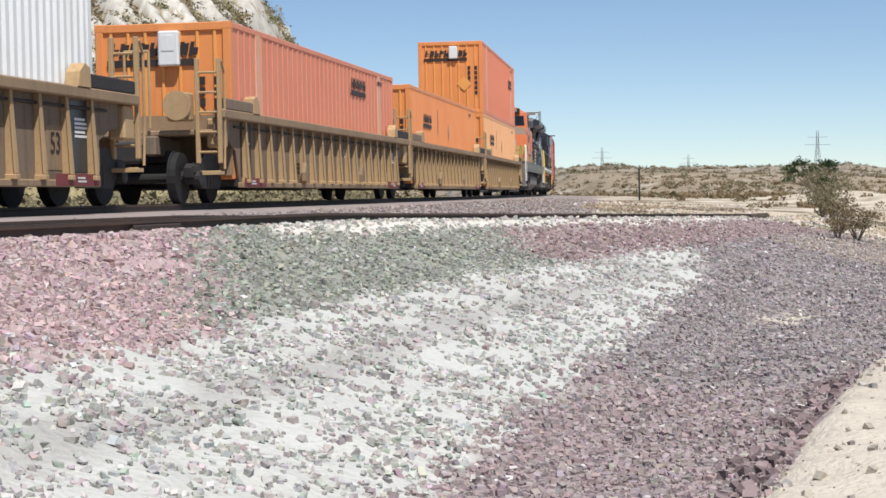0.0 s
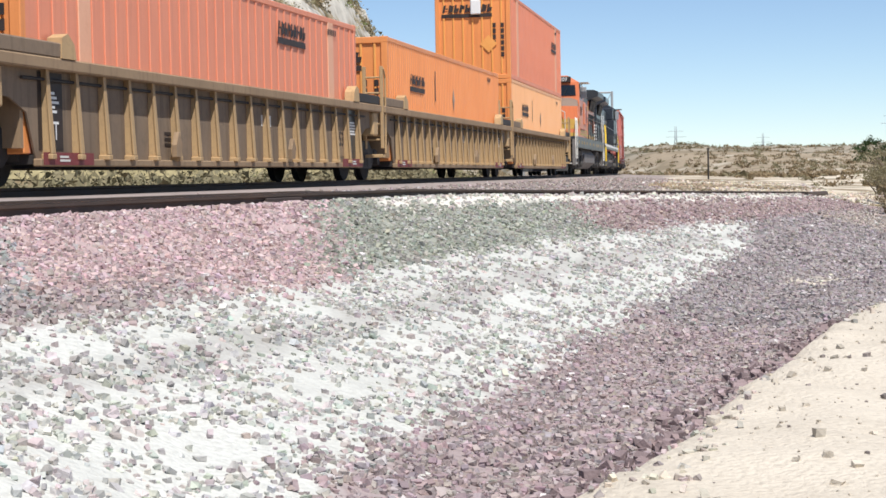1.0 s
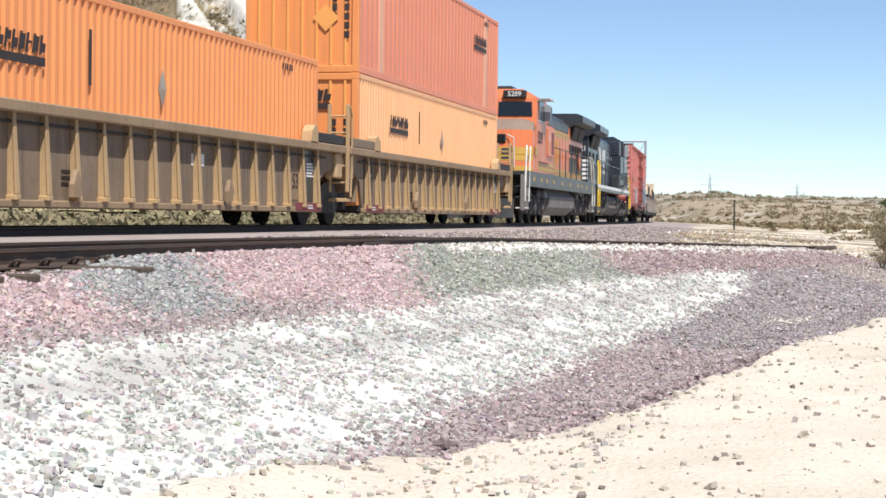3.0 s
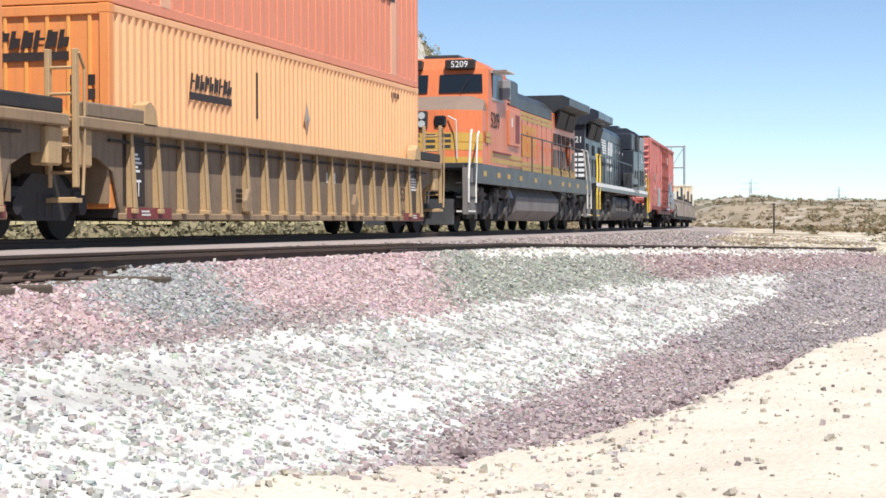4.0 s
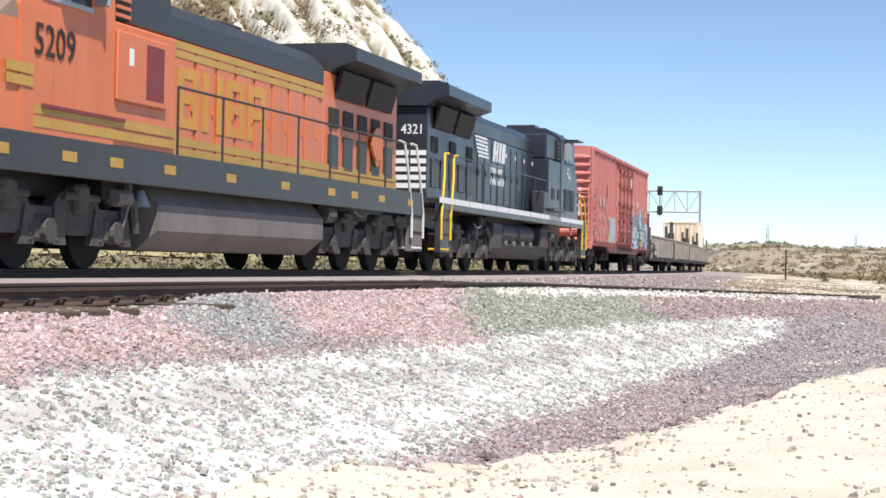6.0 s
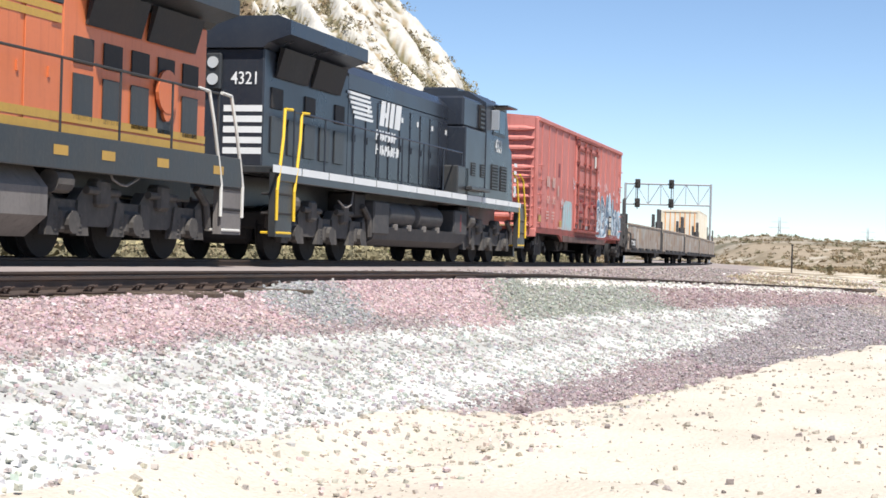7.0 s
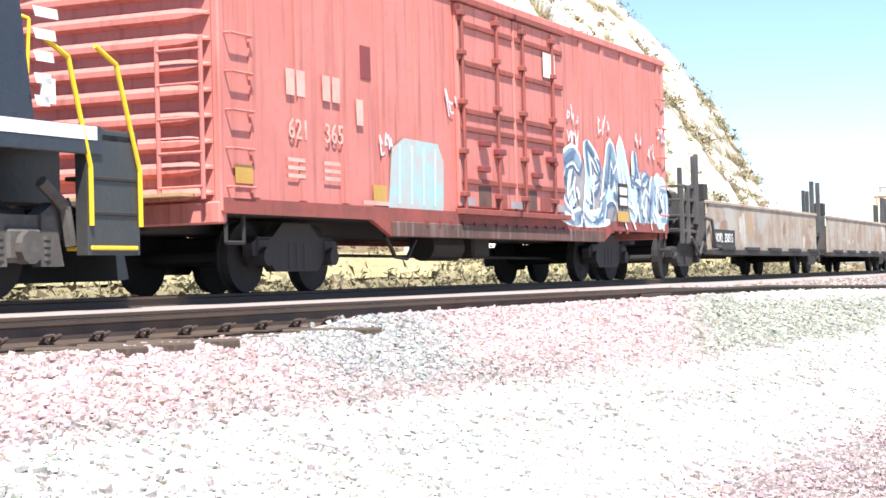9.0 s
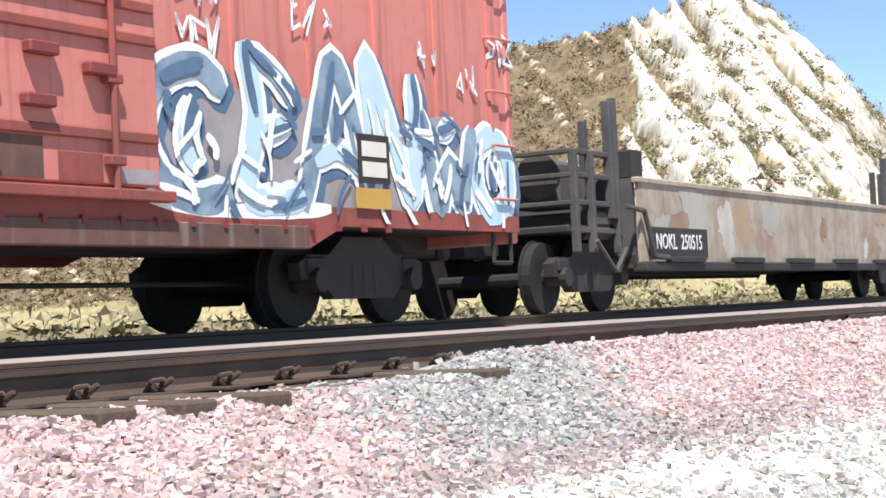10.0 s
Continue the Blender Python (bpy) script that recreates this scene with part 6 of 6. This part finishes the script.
def tufts(name, label, cat, spots, sizes, count, leaf, mat, lift=.75, seed=1, top=None, kind="stuff"):
    """Many clumps of small leaves as one object. spots: x, y, z of each clump."""
    r = np.random.default_rng(seed)
    k = len(spots)
    d = r.normal(0, 1, (k, count, 3))
    d /= np.linalg.norm(d, axis=2)[:, :, None]
    d[:, :, 2] = np.abs(d[:, :, 2])
    rad = r.uniform(.35, 1.0, (k, count)) ** .6 * (1 + .35 * np.sin(3 * np.arctan2(d[:, :, 1], d[:, :, 0]) + r.uniform(0, 6, (k, 1))))
    p = spots[:, None, :] + d * rad[:, :, None] * sizes[:, None, None] * np.array([1, 1, lift])
    ls = leaf * sizes[:, None, None, None] * r.uniform(.5, 1.4, (k, count, 1, 1))
    tri = p[:, :, None, :] + r.normal(0, 1, (k, count, 3, 3)) * ls
    co = tri.reshape(-1, 3)
    me = bpy.data.meshes.new(name)
    nf = k * count
    me.vertices.add(len(co))
    me.vertices.foreach_set("co", co.astype(np.float32).ravel())
    me.loops.add(nf * 3)
    me.loops.foreach_set("vertex_index", np.arange(nf * 3, dtype=np.int32))
    me.polygons.add(nf)
    me.polygons.foreach_set("loop_start", np.arange(0, nf * 3, 3, dtype=np.int32))
    me.update(calc_edges=True)
    me.materials.append(M[mat])
    return tagged(new(name, me), label, cat, kind=kind)


def place(x, y):
    w, n = to_line(x, y)
    return np.stack([x, y, ground_height(x, y, w, n)], 1), w, n


def plants():
    r = np.random.default_rng(21)
    # verge behind the railway
    w, n = r.uniform(-50, 130, 1500), -(6.0 + 18 * r.uniform(0, 1, 1500) ** 1.7)
    x, y, _ = line(w, n)
    p, _, _ = place(x, y)
    s = r.uniform(.25, .8, 1500)
    for i, (m, nm, lb) in enumerate((("sage", "sage_brush", "grey-green sage brush along the railway"), ("straw", "dry_grass", "tufts of dry yellow grass along the railway"), ("green", "green_brush", "green weeds along the railway"))):
        q = r.permutation(1500)[:(600, 650, 330)[i]]
        tufts(nm, lb, "shrub" if m != "straw" else "grass", p[q], s[q], 110, .085 if m != "straw" else .06, m, lift=(.8, .9, .8)[i], seed=30 + i)
    # close growth right behind the tracks
    w, n = r.uniform(-48, 70, 1300), -r.uniform(5.4, 11.0, 1300)
    x, y, _ = line(w, n)
    p, _, _ = place(x, y)
    tufts("verge_weeds", "dusty grey-green weeds along the far ballast edge", "shrub", p, r.uniform(.45, 1.35, 1300), 130, .06, "sage", .95, 37)
    # brush on the plain and low hills ahead
    b, d = np.radians(r.uniform(10.5, 30, 5200)), 56 + 580 * r.uniform(0, 1, 5200) ** 1.5
    x, y = np.sin(b) * d, np.cos(b) * d
    p, w, n = place(x, y)
    tone = wave(x, y, 34, 24)
    slip = wave(x, y, 15, 35) + .6 * wave(x, y, 5, 36)
    ok = ((n - np.minimum(leave(w), 6.5) > 12.5) | ((w > 45) & (n > 10)) | (n < -12)) & (tone + r.normal(0, .5, len(x)) > -.3)
    ok &= (d > 150) | ((slip < -.1) & (r.uniform(0, 1, len(x)) < np.clip((d - 58) / 110, .06, .8)))
    p, d = p[ok], d[ok]
    s = r.uniform(.18, .5, len(p)) * (1 + d / 380)
    h = len(p) * 2 // 3
    tufts("desert_brush", "low brown desert brush on the far plain and hills", "shrub", p[:h], s[:h], 34, .2, "brush", .65, 41)
    tufts("desert_sage", "low grey-green sage on the far plain and hills", "shrub", p[h:], s[h:], 34, .2, "sage", .65, 42)


plants()


def shrub(x, y, size, mat, label, seed):
    """A single bush: forked stems and many small leaves."""
    r = random.Random(seed)
    t = thing("shrub", label, "shrub", "shrubs beside the line")
    p, _, _ = place(np.array([x]), np.array([y]))
    z = float(p[0, 2])
    g = Geo()
    tips = []
    for i in range(9):
        a, l = r.uniform(0, 6.28), r.uniform(.5, 1.0) * size
        e = Vector((x + math.cos(a) * l * .5, y + math.sin(a) * l * .5, z + l * r.uniform(.6, 1.1)))
        mid = Vector((x, y, z)).lerp(e, .5) + Vector((r.uniform(-.1, .1), r.uniform(-.1, .1), .05)) * size
        g.tube((x, y, z - .05), mid, .022 * size, .014 * size, n=5)
        g.tube(mid, e, .014 * size, .005 * size, n=5)
        tips += [mid, e, e + Vector((r.uniform(-.2, .2), r.uniform(-.2, .2), r.uniform(0, .15))) * size]
    part("stem", g, "twig", t)
    lf = tufts("foliage", "", "", np.array([v[:] for v in tips]), np.full(len(tips), .27 * size), 110, .075, mat, .9, seed)
    for key in ("label", "category", "kind"):
        if key in lf:
            del lf[key]
    lf.parent = t


for x, y, s, m, sd in ((16.3, 34.2, 1.05, "sage", 1), (18.9, 42.5, .85, "brush", 2), (20.6, 47.5, 1.0, "sage", 3), (18.0, 41.6, .6, "brush", 4), (23.5, 55, 1.3, "sage", 5)):
    shrub(x, y, s, m, "sparse dry grey-green desert shrub on sandy ground", sd)
for x, y, s, sd in ((1.3, 96, 2.4, 6), (3.0, 97.5, 1.8, 7)):
    shrub(x, y, s, "green", "bright green bush at the foot of the white hill", sd)


def far_tree():
    x, y = 79.0, 184.0
    t = thing("tree", "dark spreading evergreen tree on a sandy rise", "tree")
    p, _, _ = place(np.array([x]), np.array([y]))
    z = float(p[0, 2])
    r = random.Random(8)
    g = Geo().tube((x, y, z - .2), (x + .2, y, z + 1.3), .28, .2, n=8)
    tips = []
    for i in range(14):
        a = r.uniform(0, 6.28)
        e = (x + math.cos(a) * r.uniform(.8, 4.2), y + math.sin(a) * r.uniform(.5, 2.5), z + r.uniform(1.2, 3.6))
        g.tube((x + .2, y, z + 1.1), e, .12, .04, n=6)
        tips.append(e)
    part("trunk", g, "twig", t)
    lf = tufts("crown", "", "", np.array(tips), np.array([r.uniform(.7, 1.4) for _ in tips]), 260, .09, "pine", .75, 15)
    for key in ("label", "category", "kind"):
        if key in lf:
            del lf[key]
    lf.parent = t


far_tree()


# ---------------------------------------------------------------- the white-faced hill, finer
def hill():
    bs = np.radians(np.linspace(-26, 11, 330))
    ds = np.concatenate([np.linspace(84, 150, 190), np.linspace(151, 200, 30)])
    Bq, Dq = np.meshgrid(bs, ds)
    x, y = (np.sin(Bq) * Dq).ravel(), (np.cos(Bq) * Dq).ravel()
    w, n = to_line(x, y)
    z0 = ground_height(x, y, w, n)
    b, d = np.degrees(Bq).ravel(), Dq.ravel()
    el = np.degrees(np.arctan2(z0, d))
    across, along = b * .79 + el * .61, b * .61 - el * .79

    def band(f, g, seed):
        rr = np.random.default_rng(seed)
        out = np.zeros(len(x))
        for _ in range(10):
            u, v, p = rr.uniform(.4, 1.8) * f, rr.uniform(-1, 1) * g, rr.uniform(0, 6.28)
            out += np.sin(6.283 * (across * u + along * v) + p)
        return out / 4.2

    s1, s2, s3 = band(.9, .35, 51), band(2.6, 1.0, 52), band(6, 3.5, 53)
    up = np.clip((z0 - .8) / 3, 0, 1)
    white = (b > -3.6 + .28 * el + 1.2 * band(.25, .3, 54)) & (z0 > .7)
    z = z0 + .12 + up * np.where(white, 1, .4) * (.6 * s1 + .26 * s2 + .07 * s3)
    brown = np.array([(.21, .155, .10)])
    col = np.repeat(brown, len(x), 0) * (1 + .22 * np.clip(s3 + s2, -1.5, 1.5))[:, None]
    col[(s2 + .6 * s3 > .45)] = (.165, .14, .08)
    col[(s1 + .5 * s3 > .95)] = (.5, .43, .33)
    tone = (.53 + .09 * s3 + .07 * s1)[:, None] * np.array([[1.0, .945, .83]])
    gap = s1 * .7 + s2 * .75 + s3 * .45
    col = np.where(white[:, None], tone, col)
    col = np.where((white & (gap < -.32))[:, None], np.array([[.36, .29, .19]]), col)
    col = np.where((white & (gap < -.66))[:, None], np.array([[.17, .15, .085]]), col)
    foot = z0 < 1.6
    col[foot] = np.array([.34, .29, .16]) * (1 + .2 * np.clip(s3[foot], -1, 1))[:, None]
    nx, ny = len(bs), len(ds)
    i = (np.arange(ny - 1)[:, None] * nx + np.arange(nx - 1)).ravel()
    faces = np.stack([i, i + 1, i + nx + 1, i + nx], 1)
    keep = z0[faces].max(1) > .25
    faces = faces[keep]
    me = bpy.data.meshes.new("hillside")
    me.from_pydata(np.stack([x, y, z], 1).tolist(), [], faces.tolist())
    me.polygons.foreach_set("use_smooth", [True] * len(faces))
    me.materials.append(M["hill"])
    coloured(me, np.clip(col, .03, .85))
    tagged(new("hillside", me), "white eroded rock hillside with brown scrub on its crest", "hillside", kind="structure")
    # brush in the clefts and over the brown part
    r = np.random.default_rng(61)
    dark = np.flatnonzero((((white & (gap < -.6)) | (~white & (s2 > .1))) & (z0 > 1.2) & (d < 160)))
    q = r.choice(dark, min(2400, len(dark)), replace=False)
    p = np.stack([x, y, z], 1)[q]
    tufts("hill_brush", "dark brush in the clefts of the white hillside", "shrub", p, .2 + .9 * r.uniform(0, 1, len(q)) ** 2.2, 60, .12, "brush", .75, 62)
    q = r.choice(np.flatnonzero(white & (gap < .1) & (d < 152)), 420, replace=False)
    tufts("hill_sage", "dusty olive bushes on ledges of the white hillside", "shrub", np.stack([x, y, z], 1)[q], .3 + .8 * r.uniform(0, 1, len(q)) ** 2, 70, .11, "sage", .7, 64)
    q = r.choice(np.flatnonzero((d > 146) & (d < 153) & (z0 > 3)), 150, replace=False)
    tufts("crest_brush", "brush standing along the hill's crest", "shrub", np.stack([x, y, z], 1)[q], r.uniform(.25, .8, 150), 70, .12, "sage", .9, 63)


M["hill"] = material("eroded_pale_rock", (.7, .65, .55), attr="cover", rough=.95, grain=2.6, patch=.35, amount=.4, bump=1.0, spec=.1)
hill()


# ---------------------------------------------------------------- post, signal gantry, pylons
def post():
    t = thing("marker_post", "thin dark steel marker post on sandy ground", "post")
    p, _, _ = place(np.array([33.7]), np.array([105.2]))
    z = float(p[0, 2])
    part("shaft", Geo().tube((33.7, 105.2, z - .1), (33.7, 105.2, 1.44), .06, .05, n=8), "dark", t)
    part("cap", Geo().box(33.62, 33.78, 105.15, 105.25, 1.4, 1.5, .01), "dark", t)


post()


def gantry():
    t = thing("signal_gantry", "galvanised steel truss signal gantry over the line", "signal gantry")
    m = line_pose(168)
    t.matrix_basis = m
    lo, hi = 6.9, 9.4
    y0, y1 = -.6, 9.8
    for x in (-.5, .5):
        for z in (lo, hi):
            part("chord", Geo().tube((x, y0, z), (x, y1, z), .09, n=6), "gantry", t)
        k = 0
        y = y0
        while y < y1 - .5:
            part("brace", Geo().tube((x, y, lo), (x, y, hi), .05, n=5), "gantry", t)
            part("brace", Geo().tube((x, y, lo if k % 2 else hi), (x, y + 1.52, hi if k % 2 else lo), .04, n=5), "gantry", t)
            y += 1.52
            k += 1
    part("walkway", Geo().box(-.5, .5, y0, y1, lo - .05, lo, .01), "gantry", t)
    for y in (y0, y1):
        for x in (-.5, .5):
            part("leg", Geo().tube((x, y, -1.2), (x, y, hi + .1), .13, n=8), "gantry", t)
        for k in range(6):
            part("leg_brace", Geo().tube((-.5, y, k * 1.3 - .5), (.5, y, k * 1.3 + .8), .05, n=5), "gantry", t)
    for y in (4.2, 8.3):
        mast = part("signal_mast", Geo().tube((-.75, y, lo - .6), (-.75, y, hi + .5), .06, n=6), "dark", t)
        for z in (lo + .1, hi - .05):
            head = part("signal_head", Geo().box(-.95, -.7, y - .32, y + .32, z - .5, z + .6, .05), "dark", mast, "black signal head")
            for d in (-.22, .18):
                part("visor", Geo().tube((-1.15, y, z + d + .06), (-.95, y, z + d + .06), .13, n=10), "dark", head)


gantry()


def pylon(x, y, h, base):
    t = thing("pylon", "distant grey lattice power pylon", "pylon", "power pylons")
    p, _, _ = place(np.array([float(x)]), np.array([float(y)]))
    z = float(p[0, 2]) + base
    s = h * .09
    legs = [(sx, sy) for sx in (-1, 1) for sy in (-1, 1)]
    r = h * .006
    for sx, sy in legs:
        part("leg", Geo().tube((x + sx * s, y + sy * s, z - base - 1), (x + sx * s * .22, y + sy * s * .22, z + h * .72), r, n=4).tube((x + sx * s * .22, y + sy * s * .22, z + h * .72), (x + sx * s * .2, y, z + h), r, n=4), "gantry", t)
    for k in range(7):
        a, b = k / 7 * .72, (k + 1) / 7 * .72
        wa, wb = s * (1 - .78 * a / .72), s * (1 - .78 * b / .72)
        part("brace", Geo().tube((x - wa, y, z + h * a), (x + wb, y, z + h * b), r * .6, n=4).tube((x + wa, y, z + h * a), (x - wb, y, z + h * b), r * .6, n=4), "gantry", t)
    for q, l in ((.74, .26), (.88, .2)):
        part("cross_arm", Geo().tube((x - h * l, y, z + h * q), (x + h * l, y, z + h * q), r, n=4), "gantry", t)


pylon(560, 1280, 42, 4)
pylon(545, 1820, 44, 6)
pylon(690, 1950, 40, 4)


def motions():
    for ob, mid, half, z, turn in CARS:
        walk(ob, car_rows(mid, half, z, turn))
    turned = {t: turn for t, _, _, _, turn in CARS}
    for ob, x, r in SPINNERS:
        way = -1 if turned[ob.parent.parent] == 0 else 1
        walk(ob, [(i / FPS, pose(x, 0, r, 0, way * math.degrees(SPEED * i / FPS / r), 0)) for i in range(301)])


motions()
